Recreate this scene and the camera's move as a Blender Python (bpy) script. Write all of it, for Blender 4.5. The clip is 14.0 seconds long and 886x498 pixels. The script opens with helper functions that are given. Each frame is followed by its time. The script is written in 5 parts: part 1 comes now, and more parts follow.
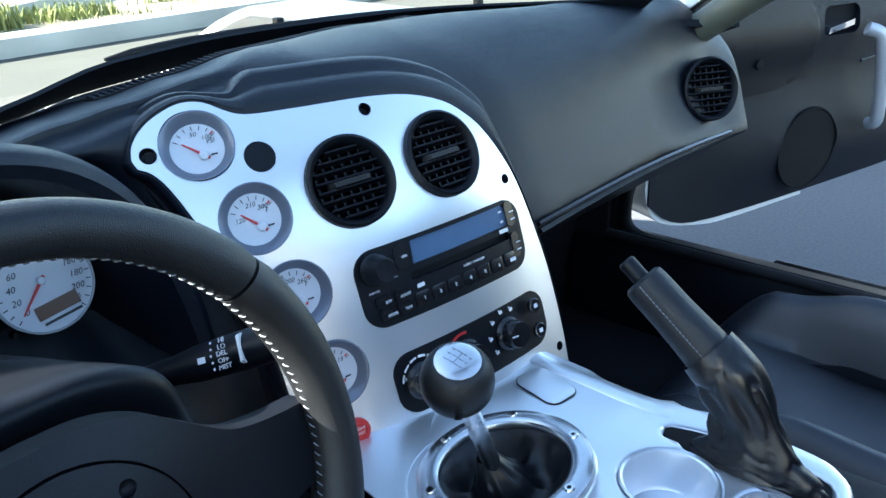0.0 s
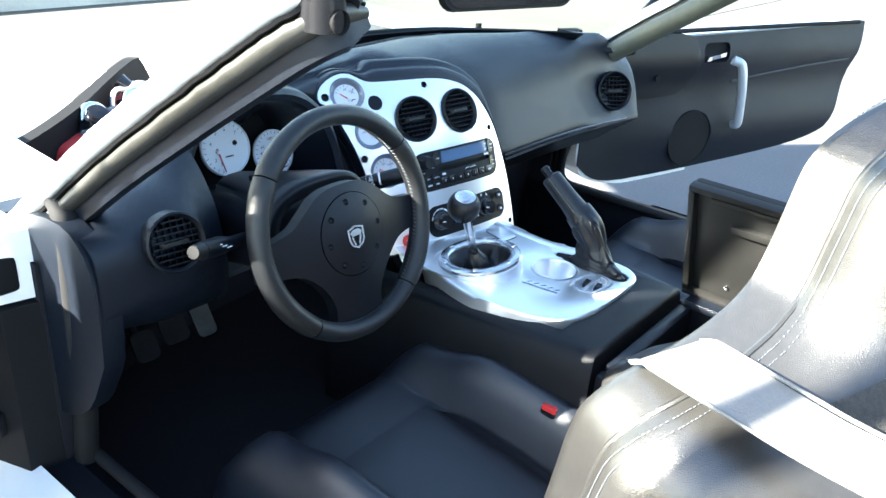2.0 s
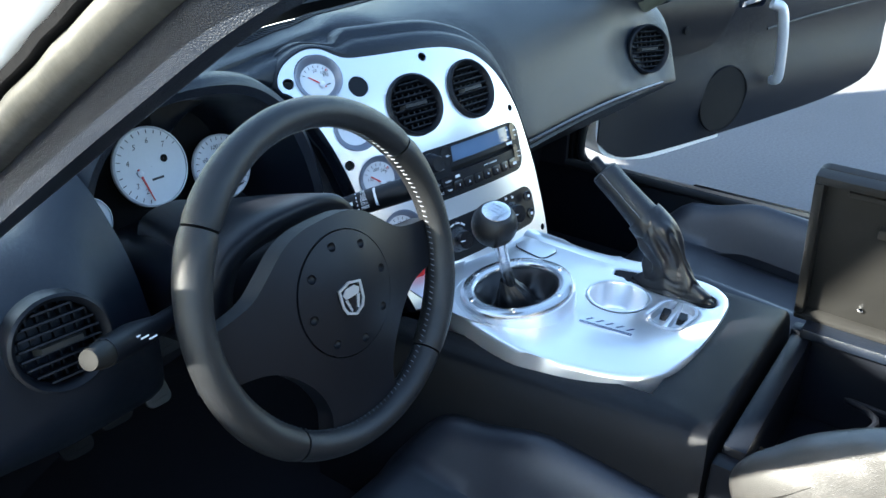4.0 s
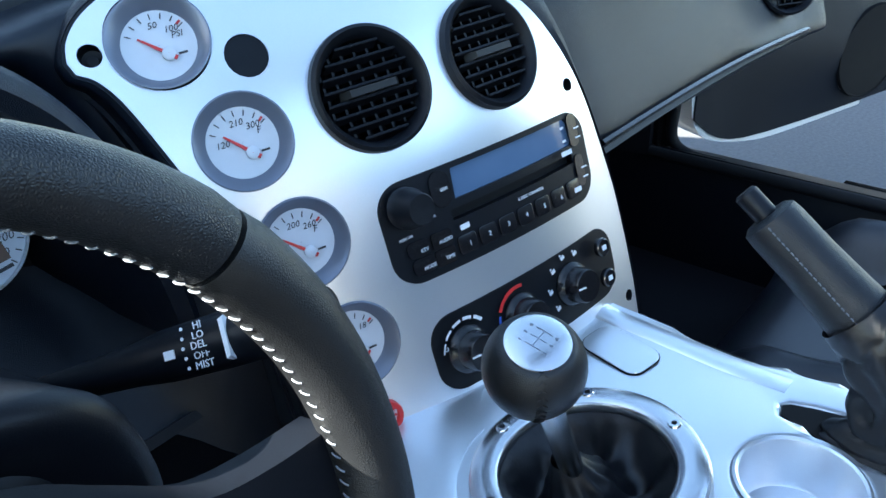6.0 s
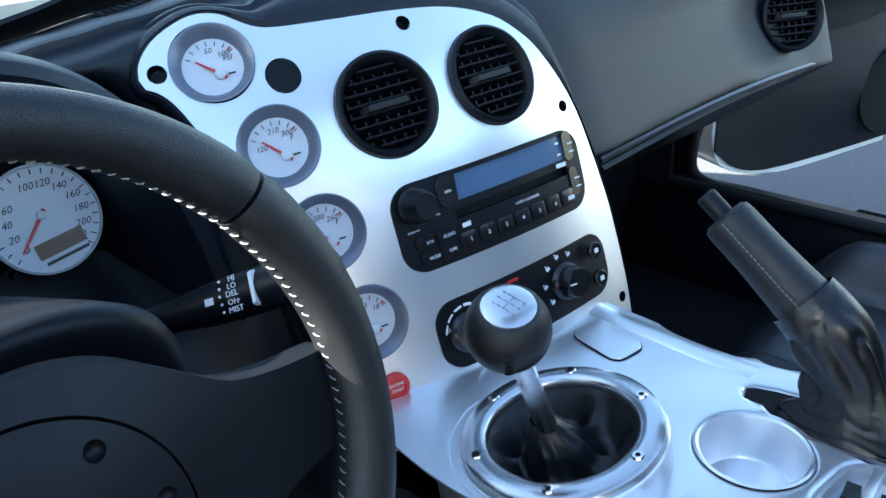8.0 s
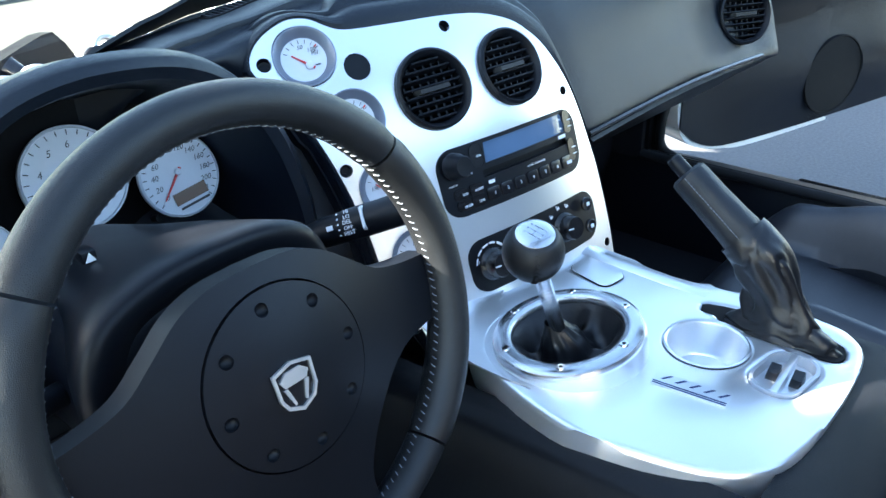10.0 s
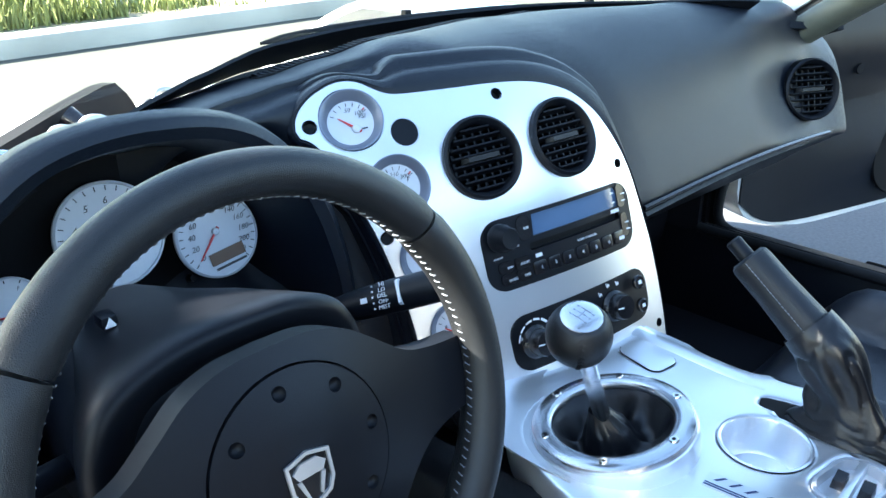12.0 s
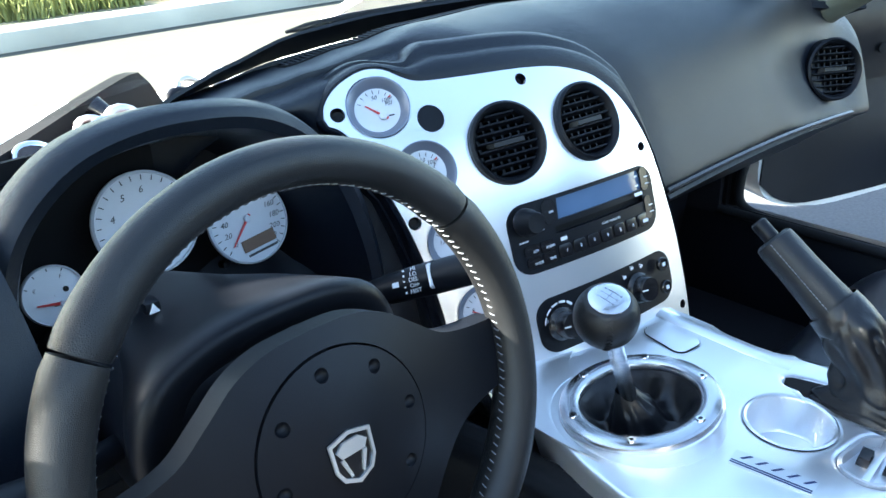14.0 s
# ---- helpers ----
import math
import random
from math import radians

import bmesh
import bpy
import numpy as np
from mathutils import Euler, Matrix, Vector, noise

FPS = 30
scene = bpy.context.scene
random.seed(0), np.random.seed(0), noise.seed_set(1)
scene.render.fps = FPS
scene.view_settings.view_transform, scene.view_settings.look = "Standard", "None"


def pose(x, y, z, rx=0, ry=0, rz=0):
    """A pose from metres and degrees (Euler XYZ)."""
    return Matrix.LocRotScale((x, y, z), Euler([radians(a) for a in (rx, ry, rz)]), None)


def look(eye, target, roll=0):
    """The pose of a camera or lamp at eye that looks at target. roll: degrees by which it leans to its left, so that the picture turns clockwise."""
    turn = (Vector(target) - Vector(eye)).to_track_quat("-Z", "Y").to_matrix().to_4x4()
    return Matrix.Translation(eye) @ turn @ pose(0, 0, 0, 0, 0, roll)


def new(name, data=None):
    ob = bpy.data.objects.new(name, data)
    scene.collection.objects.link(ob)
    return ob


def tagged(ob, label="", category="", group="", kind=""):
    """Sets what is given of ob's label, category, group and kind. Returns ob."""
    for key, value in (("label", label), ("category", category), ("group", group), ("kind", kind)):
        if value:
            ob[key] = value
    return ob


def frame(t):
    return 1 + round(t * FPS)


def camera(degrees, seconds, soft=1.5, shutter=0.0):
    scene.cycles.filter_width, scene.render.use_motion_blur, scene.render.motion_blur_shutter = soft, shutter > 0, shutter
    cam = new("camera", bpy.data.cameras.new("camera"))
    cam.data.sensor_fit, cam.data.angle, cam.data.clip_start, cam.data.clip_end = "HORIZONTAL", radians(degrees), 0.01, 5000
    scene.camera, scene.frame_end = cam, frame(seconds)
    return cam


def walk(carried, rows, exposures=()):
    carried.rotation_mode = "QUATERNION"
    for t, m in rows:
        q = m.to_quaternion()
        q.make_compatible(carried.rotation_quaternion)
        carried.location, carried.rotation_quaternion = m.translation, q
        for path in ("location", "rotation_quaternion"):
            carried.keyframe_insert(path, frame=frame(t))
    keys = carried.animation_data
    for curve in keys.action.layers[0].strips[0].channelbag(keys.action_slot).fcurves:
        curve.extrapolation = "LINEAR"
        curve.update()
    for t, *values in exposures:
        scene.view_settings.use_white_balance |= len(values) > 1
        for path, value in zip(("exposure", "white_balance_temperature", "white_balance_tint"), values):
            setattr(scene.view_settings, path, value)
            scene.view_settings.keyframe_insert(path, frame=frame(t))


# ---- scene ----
cam = camera(58.0, 14.0)
PATH = [
    (0, (-0.566, -0.287, 1.035), (0.823, 0.898, 0.219), -1.7),
    (0.5, (-0.649, -0.32, 1.063), (0.742, 0.859, 0.241), -0.1),
    (1, (-0.921, -0.435, 1.13), (0.559, 0.593, 0.263), 0.7),
    (1.5, (-1.126, -0.561, 1.195), (0.378, 0.434, 0.33), 1.9),
    (2, (-1.241, -0.736, 1.228), (0.197, 0.362, 0.375), 4.2),
    (2.2, (-1.281, -0.782, 1.237), (0.128, 0.36, 0.393), 4.4),
    (4.3, (-0.822, -0.372, 1.097), (0.618, 0.664, 0.174), 0.3),
    (4.5, (-0.729, -0.336, 1.077), (0.653, 0.765, 0.139), -0.1),
    (5, (-0.612, -0.255, 1.024), (0.712, 0.872, 0.035), -2.2),
    (5.5, (-0.497, -0.161, 0.971), (0.815, 0.986, -0.011), -2.7),
    (6, (-0.457, -0.141, 0.966), (0.863, 0.985, -0.03), -2.5),
    (6.5, (-0.439, -0.174, 0.937), (0.852, 0.996, -0.044), -2.7),
    (7, (-0.437, -0.197, 0.903), (0.817, 1.045, -0.037), -4.5),
    (7.5, (-0.459, -0.218, 0.92), (0.815, 1.047, 0.038), -4.0),
    (8, (-0.509, -0.238, 0.976), (0.765, 1.014, 0.077), -3.3),
    (8.5, (-0.594, -0.266, 1.038), (0.705, 0.923, 0.09), -2.7),
    (8.7, (-0.627, -0.279, 1.044), (0.682, 0.899, 0.096), -2.9),
    (10.8, (-0.71, -0.333, 1.047), (0.596, 0.857, 0.11), -0.5),
    (11, (-0.699, -0.319, 1.048), (0.61, 0.884, 0.132), 0.8),
    (11.5, (-0.666, -0.293, 1.05), (0.62, 0.963, 0.173), -0.8),
    (12, (-0.669, -0.305, 1.044), (0.603, 1.004, 0.227), -1.1),
    (12.5, (-0.679, -0.311, 1.033), (0.538, 1.046, 0.211), -0.6),
    (13, (-0.689, -0.314, 1.039), (0.498, 1.057, 0.194), -0.9),
    (13.5, (-0.685, -0.313, 1.043), (0.533, 1.04, 0.214), -1.2),
    (14, (-0.686, -0.305, 1.05), (0.547, 1.02, 0.198), -2.2),
]
EXPOSURES = [(0, 3.34, 6250, 5), (1, 3.42, 6450, 5), (2, 3.82, 6600, 5), (2.2, 3.82, 6600, 5), (4.3, 3.62, 6500, 5), (5, 3.70, 6450, 5), (6.5, 3.37, 6350, 5), (8, 3.37, 6350, 5), (8.7, 3.52, 6450, 5), (10.8, 3.92, 6400, 5), (11.5, 3.84, 6400, 5), (12.5, 3.78, 6550, 5), (14, 3.80, 6600, 5)]
walk(cam, [(t, look(eye, target, roll)) for t, eye, target, roll in PATH], EXPOSURES)

# ---- light ----
SUN_DIR = Vector((-0.72, 0.56, 0.50)).normalized()      # towards the sun
world = bpy.data.worlds.new("sky")
scene.world = world
world.use_nodes = True
wn = world.node_tree.nodes
sky = wn.new("ShaderNodeTexSky")
sky.sky_type, sky.sun_disc = "NISHITA", False
sky.sun_elevation = math.asin(SUN_DIR.z)
sky.sun_rotation = math.atan2(SUN_DIR.x, SUN_DIR.y)
sky.air_density, sky.dust_density = 1.0, 0.6
wn["Background"].inputs["Strength"].default_value = 0.075
world.node_tree.links.new(sky.outputs[0], wn["Background"].inputs["Color"])
sun_data = bpy.data.lights.new("sun", "SUN")
sun_data.energy, sun_data.angle, sun_data.color = 5.0, radians(0.5), (1.0, 0.95, 0.86)
sun = new("sun", sun_data)
sun.matrix_world = look(SUN_DIR * 20, (0, 0, 0))


# ---- materials ----
def material(name, color, rough=0.5, metal=0.0, spec=0.5, noise_scale=60.0, vary=0.12, bump=0.0, bump_scale=400.0,
             coat=0.0, rough_vary=0.08, stain=0.0, stain_scale=6.0, cells=False, sheen=0.0):
    """Principled surface with colour variation at two scales, roughness variation and fine relief, in metres."""
    m = bpy.data.materials.new(name)
    m.use_nodes = True
    n, l = m.node_tree.nodes, m.node_tree.links
    b = n["Principled BSDF"]
    co = n.new("ShaderNodeTexCoord")
    small = n.new("ShaderNodeTexNoise")
    small.inputs["Scale"].default_value, small.inputs["Detail"].default_value = noise_scale, 4
    large = n.new("ShaderNodeTexNoise")
    large.inputs["Scale"].default_value, large.inputs["Detail"].default_value = stain_scale, 3
    for t in (small, large):
        l.new(co.outputs["Object"], t.inputs["Vector"])
    mix = n.new("ShaderNodeMix")
    mix.data_type, mix.blend_type = "RGBA", "MULTIPLY"
    mix.inputs[0].default_value = 1.0
    ramp = n.new("ShaderNodeMapRange")
    ramp.inputs[3].default_value, ramp.inputs[4].default_value = 1 - vary, 1 + vary
    l.new(small.outputs[0], ramp.inputs[0])
    ramp2 = n.new("ShaderNodeMapRange")
    ramp2.inputs[1].default_value, ramp2.inputs[2].default_value = 0.3, 0.7
    ramp2.inputs[3].default_value, ramp2.inputs[4].default_value = 1 - stain, 1 + stain
    l.new(large.outputs[0], ramp2.inputs[0])
    times = n.new("ShaderNodeMath")
    times.operation = "MULTIPLY"
    l.new(ramp.outputs[0], times.inputs[0])
    l.new(ramp2.outputs[0], times.inputs[1])
    mix.inputs[6].default_value = (*color, 1)
    l.new(times.outputs[0], mix.inputs[7])
    l.new(mix.outputs[2], b.inputs["Base Color"])
    rr = n.new("ShaderNodeMapRange")
    rr.inputs[3].default_value, rr.inputs[4].default_value = max(rough - rough_vary, 0.02), min(rough + rough_vary, 1)
    l.new(large.outputs[0], rr.inputs[0])
    l.new(rr.outputs[0], b.inputs["Roughness"])
    b.inputs["Metallic"].default_value = metal
    b.inputs["Specular IOR Level"].default_value = spec
    b.inputs["Coat Weight"].default_value = coat
    b.inputs["Coat Roughness"].default_value = 0.06
    b.inputs["Sheen Weight"].default_value = sheen
    if bump:
        bp = n.new("ShaderNodeBump")
        bp.inputs["Strength"].default_value, bp.inputs["Distance"].default_value = bump, 0.001
        if cells:
            g = n.new("ShaderNodeTexVoronoi")
            g.feature = "DISTANCE_TO_EDGE"
            out = g.outputs["Distance"]
        else:
            g = n.new("ShaderNodeTexNoise")
            g.inputs["Detail"].default_value = 3
            out = g.outputs[0]
        g.inputs["Scale"].default_value = bump_scale
        l.new(co.outputs["Object"], g.inputs["Vector"])
        l.new(out, bp.inputs["Height"])
        l.new(bp.outputs[0], b.inputs["Normal"])
    return m


def glass(name, tint, gloss=0.06):
    m = bpy.data.materials.new(name)
    m.use_nodes = True
    n, l = m.node_tree.nodes, m.node_tree.links
    n.remove(n["Principled BSDF"])
    clear, shine, mixer = n.new("ShaderNodeBsdfTransparent"), n.new("ShaderNodeBsdfGlossy"), n.new("ShaderNodeMixShader")
    clear.inputs[0].default_value = (*tint, 1)
    shine.inputs["Roughness"].default_value = 0.03
    mixer.inputs[0].default_value = gloss
    l.new(clear.outputs[0], mixer.inputs[1])
    l.new(shine.outputs[0], mixer.inputs[2])
    l.new(mixer.outputs[0], n["Material Output"].inputs[0])
    return m


LEATHER = material("black_leather", (0.0100, 0.0108, 0.0122), 0.38, spec=0.40, bump=0.30, bump_scale=950, cells=True, vary=0.2, stain=0.15, noise_scale=180)
LEATHER_SEAT = material("seat_leather", (0.022, 0.0215, 0.021), 0.30, spec=0.8, coat=0.25, bump=0.32, bump_scale=620, cells=True, vary=0.25, stain=0.2, noise_scale=120)
LEATHER_SOFT = material("boot_leather", (0.005, 0.0055, 0.0075), 0.36, spec=0.40, bump=1.0, bump_scale=70, vary=0.2)
LEATHER_PERF = material("perforated_leather", (0.0085, 0.0100, 0.0125), 0.38, spec=0.36, bump=0.4, bump_scale=800, cells=True, vary=0.3)
# seat leather again, darker and bluer: shade on the cushions put into the colour
LEATHER_SHADED = material("shaded_seat_leather", (0.012, 0.014, 0.020), 0.36, spec=0.6, bump=0.3, bump_scale=600, cells=True, vary=0.25, stain=0.2, noise_scale=120)
SUEDE = material("suede", (0.055, 0.053, 0.048), 0.9, spec=0.15, bump=0.8, bump_scale=900, vary=0.5, noise_scale=300, stain=0.25, sheen=0.4)
DASH = material("dash_skin", (0.0045, 0.0072, 0.0130), 0.37, spec=0.33, bump=0.45, bump_scale=900, cells=True, vary=0.15, stain=0.12, noise_scale=200)
DOOR_TRIM = material("door_trim_skin", (0.0055, 0.0080, 0.0140), 0.44, spec=0.20, bump=0.45, bump_scale=900, cells=True, vary=0.15, stain=0.12, noise_scale=200)
CONSOLE_SKIN = material("console_skin", (0.0042, 0.0048, 0.0065), 0.5, spec=0.22, bump=0.45, bump_scale=900, cells=True, vary=0.15, stain=0.12, noise_scale=200)
PLASTIC = material("black_plastic", (0.0045, 0.0056, 0.0085), 0.40, spec=0.22, bump=0.12, bump_scale=1200, vary=0.15)
PLASTIC_GREY = material("charcoal_plastic", (0.012, 0.0118, 0.0112), 0.45, spec=0.3, bump=0.15, bump_scale=900, vary=0.15, stain=0.15)
PLASTIC_GLOSS = material("gloss_black_plastic", (0.008, 0.008, 0.010), 0.22, vary=0.1, bump=0.03, bump_scale=300)
PIT = material("deep_black", (0.006, 0.006, 0.007), 0.8, spec=0.2, vary=0.2)
CARPET = material("black_carpet", (0.016, 0.016, 0.019), 0.95, spec=0.1, bump=1.0, bump_scale=700, vary=0.5, noise_scale=500)
RUBBER = material("black_rubber", (0.012, 0.012, 0.013), 0.75, spec=0.2, bump=0.2, bump_scale=300, vary=0.2, stain=0.2)
SILVER = material("silver_paint", (0.82, 0.84, 0.87), 0.32, metal=0.85, vary=0.03, noise_scale=900, bump=0.03, bump_scale=1500, rough_vary=0.05, stain=0.02)
SILVER_DULL = material("silver_plastic", (0.50, 0.52, 0.55), 0.42, metal=0.5, vary=0.05, noise_scale=600, stain=0.04)
ALU = material("brushed_aluminium", (0.60, 0.61, 0.63), 0.24, metal=1.0, vary=0.06, noise_scale=300, bump=0.06, bump_scale=900, stain=0.05)
CHROME = material("chrome", (0.75, 0.76, 0.78), 0.10, metal=1.0, vary=0.03, stain=0.04)
GAUGE_CUP = material("gauge_cup", (0.17, 0.19, 0.24), 0.4, metal=0.5, vary=0.05)
# passenger pillar only: its sunlit look is put into the pale colour
PILLAR_SUNLIT = material("sunlit_pillar_trim", (0.10, 0.105, 0.080), 0.5, bump=0.4, bump_scale=600, vary=0.2, stain=0.15)
GAUGE_WHITE = material("gauge_face", (0.58, 0.60, 0.64), 0.5, vary=0.03, noise_scale=200, stain=0.02)
GAUGE_INK = material("gauge_print", (0.03, 0.03, 0.035), 0.6, vary=0.1)
PRINT = material("white_print", (0.75, 0.76, 0.78), 0.6, vary=0.04)
RED = material("red_paint", (0.55, 0.03, 0.03), 0.35, vary=0.06, stain=0.05)
NAVY = material("navy_enamel", (0.012, 0.030, 0.11), 0.35, vary=0.06, stain=0.05)
BLUE = material("blue_paint", (0.03, 0.09, 0.42), 0.4, vary=0.06, stain=0.05)
STITCH = material("grey_thread", (0.13, 0.145, 0.17), 0.6, vary=0.1)
BELT = material("belt_webbing", (0.14, 0.14, 0.14), 0.55, bump=0.5, bump_scale=500, vary=0.15, noise_scale=300)
WHITE_CAR = material("white_car_paint", (0.80, 0.80, 0.79), 0.30, coat=0.7, vary=0.02, stain=0.02)
GLASS = glass("windscreen_glass", (0.90, 0.94, 0.92))
# blue base colour stands in for the sky reflected in the window
DISPLAY = material("display_window", (0.09, 0.15, 0.25), 0.10, vary=0.05, stain=0.05, coat=0.4)
LCD = material("odometer_window", (0.12, 0.06, 0.035), 0.25, vary=0.05)
ENGINE_RED = material("red_wrinkle_paint", (0.50, 0.04, 0.04), 0.45, bump=0.5, bump_scale=300, vary=0.15)
ENGINE_ALU = material("cast_aluminium", (0.55, 0.55, 0.55), 0.45, metal=0.9, bump=0.6, bump_scale=250, vary=0.2, stain=0.2)
ASPHALT = material("asphalt", (0.090, 0.092, 0.098), 0.9, spec=0.3, bump=1.0, bump_scale=140, vary=0.35, noise_scale=90, stain=0.15, stain_scale=0.7)
ROAD = material("worn_road", (0.078, 0.077, 0.066), 0.92, spec=0.3, bump=0.8, bump_scale=120, vary=0.2, noise_scale=60, stain=0.12, stain_scale=0.5)
CONCRETE = material("concrete", (0.42, 0.41, 0.37), 0.9, spec=0.3, bump=0.8, bump_scale=60, vary=0.15, noise_scale=40, stain=0.2, stain_scale=1.2)
GRASS = material("dry_grass", (0.19, 0.21, 0.075), 0.85, spec=0.2, vary=0.5, noise_scale=8, stain=0.3, stain_scale=1.5)
SOIL = material("verge_soil", (0.26, 0.235, 0.17), 0.95, spec=0.1, vary=0.4, noise_scale=20, bump=1.0, bump_scale=50)
PEDAL = material("worn_pedal_metal", (0.10, 0.098, 0.092), 0.5, metal=0.4, bump=0.3, bump_scale=200, vary=0.2, stain=0.2)
# dark skin of the sun blocker added out of view
BLOCKER_SKIN = material("blocker_skin", (0.10, 0.11, 0.13), 0.85, spec=0.2, bump=0.4, bump_scale=700, vary=0.15, stain=0.12)
PADDING = material("worn_trim_rubber", (0.026, 0.026, 0.023), 0.42, bump=0.4, bump_scale=120, vary=0.3, stain=0.3)


# ---- mesh helpers ----
def link_mesh(name, bm, mat, smooth=40):
    bmesh.ops.recalc_face_normals(bm, faces=bm.faces[:])
    me = bpy.data.meshes.new(name)
    bm.to_mesh(me)
    bm.free()
    if mat:
        me.materials.append(mat)
    if smooth:
        me.polygons.foreach_set("use_smooth", [True] * len(me.polygons))
        me.set_sharp_from_angle(angle=radians(smooth))
    return new(name, me)


def part(name, bm, mat, parent=None, label="", smooth=40, m=None):
    """One mesh object under a thing or under a part; the mesh is given in world metres, or in the frame m."""
    if m is not None:
        bm.transform(m)
    ob = link_mesh(name, bm, mat, smooth)
    if parent is not None:
        ob.parent = parent
        ob.matrix_parent_inverse = parent.matrix_world.inverted()
    return tagged(ob, label)


def thing(name, place, label, category, group="", kind=""):
    ob = new(name)
    ob.empty_display_size = 0.02
    ob.location = place
    ob.matrix_world = Matrix.Translation(place)
    return tagged(ob, label, category, group, kind)


def box(x0, x1, y0, y1, z0, z1, bevel=0.0, seg=2, bm=None):
    own = bmesh.new()
    bmesh.ops.create_cube(own, size=1)
    bmesh.ops.transform(own, matrix=Matrix.Translation(((x0 + x1) / 2, (y0 + y1) / 2, (z0 + z1) / 2)) @ Matrix.Diagonal((x1 - x0, y1 - y0, z1 - z0, 1)), verts=own.verts)
    if bevel:
        bmesh.ops.bevel(own, geom=own.edges[:], offset=bevel, segments=seg, profile=0.6, affect="EDGES")
    return join(bm, own)


def join(bm, other):
    if bm is None:
        return other
    me = bpy.data.meshes.new("tmp")
    other.to_mesh(me)
    other.free()
    bm.from_mesh(me)
    bpy.data.meshes.remove(me)
    return bm


def loft(rings, closed=True, caps=True, bm=None):
    """Quads between rings of equal length."""
    bm = bm or bmesh.new()
    vs = [[bm.verts.new(p) for p in ring] for ring in rings]
    n = len(vs[0])
    for a, b in zip(vs, vs[1:]):
        for i in range(n if closed else n - 1):
            j = (i + 1) % n
            bm.faces.new((a[i], a[j], b[j], b[i]))
    if caps and closed:
        bm.faces.new(vs[0][::-1])
        bm.faces.new(vs[-1])
    return bm


def lathe(profile, n=48, bm=None, caps=False):
    """Revolve (radius, z) pairs round z."""
    rings = [[(r * math.cos(2 * math.pi * i / n), r * math.sin(2 * math.pi * i / n), z) for i in range(n)] for r, z in profile]
    return loft(rings, True, caps, bm)


def tube(points, radius, n=12, bm=None, closed=False, flat=1.0):
    """A round rod along points; radius may be one number or one for each point."""
    pts = [Vector(p) for p in points]
    rad = radius if isinstance(radius, (list, tuple)) else [radius] * len(pts)
    rings, last = [], None
    for i, p in enumerate(pts):
        a = pts[(i - 1) % len(pts)] if closed or i else pts[0]
        b = pts[(i + 1) % len(pts)] if closed or i < len(pts) - 1 else pts[-1]
        d = (b - a).normalized()
        side = last if last is not None else (Vector((0, 0, 1)).cross(d) if abs(d.z) < 0.95 else Vector((1, 0, 0)).cross(d))
        side = (side - d * side.dot(d)).normalized()
        up = d.cross(side)
        last = side
        rings.append([p + rad[i] * (math.cos(2 * math.pi * k / n) * side + flat * math.sin(2 * math.pi * k / n) * up) for k in range(n)])
    if closed:
        rings.append(rings[0])
        bm2 = loft(rings, True, False)
        bmesh.ops.remove_doubles(bm2, verts=bm2.verts[:], dist=1e-6)
        return join(bm, bm2)
    return join(bm, loft(rings))


def smooth_line(points, steps=8):
    """A Catmull-Rom line through points of any dimension."""
    p = [np.array(q, float) for q in points]
    p = [2 * p[0] - p[1]] + p + [2 * p[-1] - p[-2]]
    out = []
    for a, b, c, d in zip(p, p[1:], p[2:], p[3:]):
        for k in range(steps):
            t = k / steps
            out.append(0.5 * (2 * b + (c - a) * t + (2 * a - 5 * b + 4 * c - d) * t * t + (3 * b - a - 3 * c + d) * t ** 3))
    out.append(p[-2])
    return [tuple(float(c) for c in q) for q in out]


def sheet(fn, nu, nv, thick=0.0, away=None):
    """A surface fn(s, t), s and t from 0 to 1, with a thickness along its normals (to the side of `away` if given)."""
    grid = [[Vector(fn(i / nu, j / nv)) for j in range(nv + 1)] for i in range(nu + 1)]
    bm = bmesh.new()
    v = [[bm.verts.new(p) for p in row] for row in grid]
    for i in range(nu):
        for j in range(nv):
            bm.faces.new((v[i][j], v[i + 1][j], v[i + 1][j + 1], v[i][j + 1]))
    if thick:
        back = []
        for i in range(nu + 1):
            row = []
            for j in range(nv + 1):
                a = grid[min(i + 1, nu)][j] - grid[max(i - 1, 0)][j]
                b = grid[i][min(j + 1, nv)] - grid[i][max(j - 1, 0)]
                nrm = a.cross(b)
                nrm = nrm.normalized() if nrm.length > 1e-12 else Vector((0, 0, 1))
                if away is not None and nrm.dot(Vector(away)) < 0:
                    nrm.negate()
                row.append(bm.verts.new(grid[i][j] + nrm * thick))
            back.append(row)
        for i in range(nu):
            for j in range(nv):
                bm.faces.new((back[i][j], back[i][j + 1], back[i + 1][j + 1], back[i + 1][j]))
        for j in range(nv):
            bm.faces.new((v[0][j], v[0][j + 1], back[0][j + 1], back[0][j]))
            bm.faces.new((v[nu][j + 1], v[nu][j], back[nu][j], back[nu][j + 1]))
        for i in range(nu):
            bm.faces.new((v[i + 1][0], v[i][0], back[i][0], back[i + 1][0]))
            bm.faces.new((v[i][nv], v[i + 1][nv], back[i + 1][nv], back[i][nv]))
    return bm


def circle(cx, cy, r, n=40, squash=1.0, turn=0.0):
    c, s = math.cos(turn), math.sin(turn)
    pts = [(r * math.cos(2 * math.pi * i / n), squash * r * math.sin(2 * math.pi * i / n)) for i in range(n)]
    return [(cx + c * x - s * y, cy + s * x + c * y) for x, y in pts]


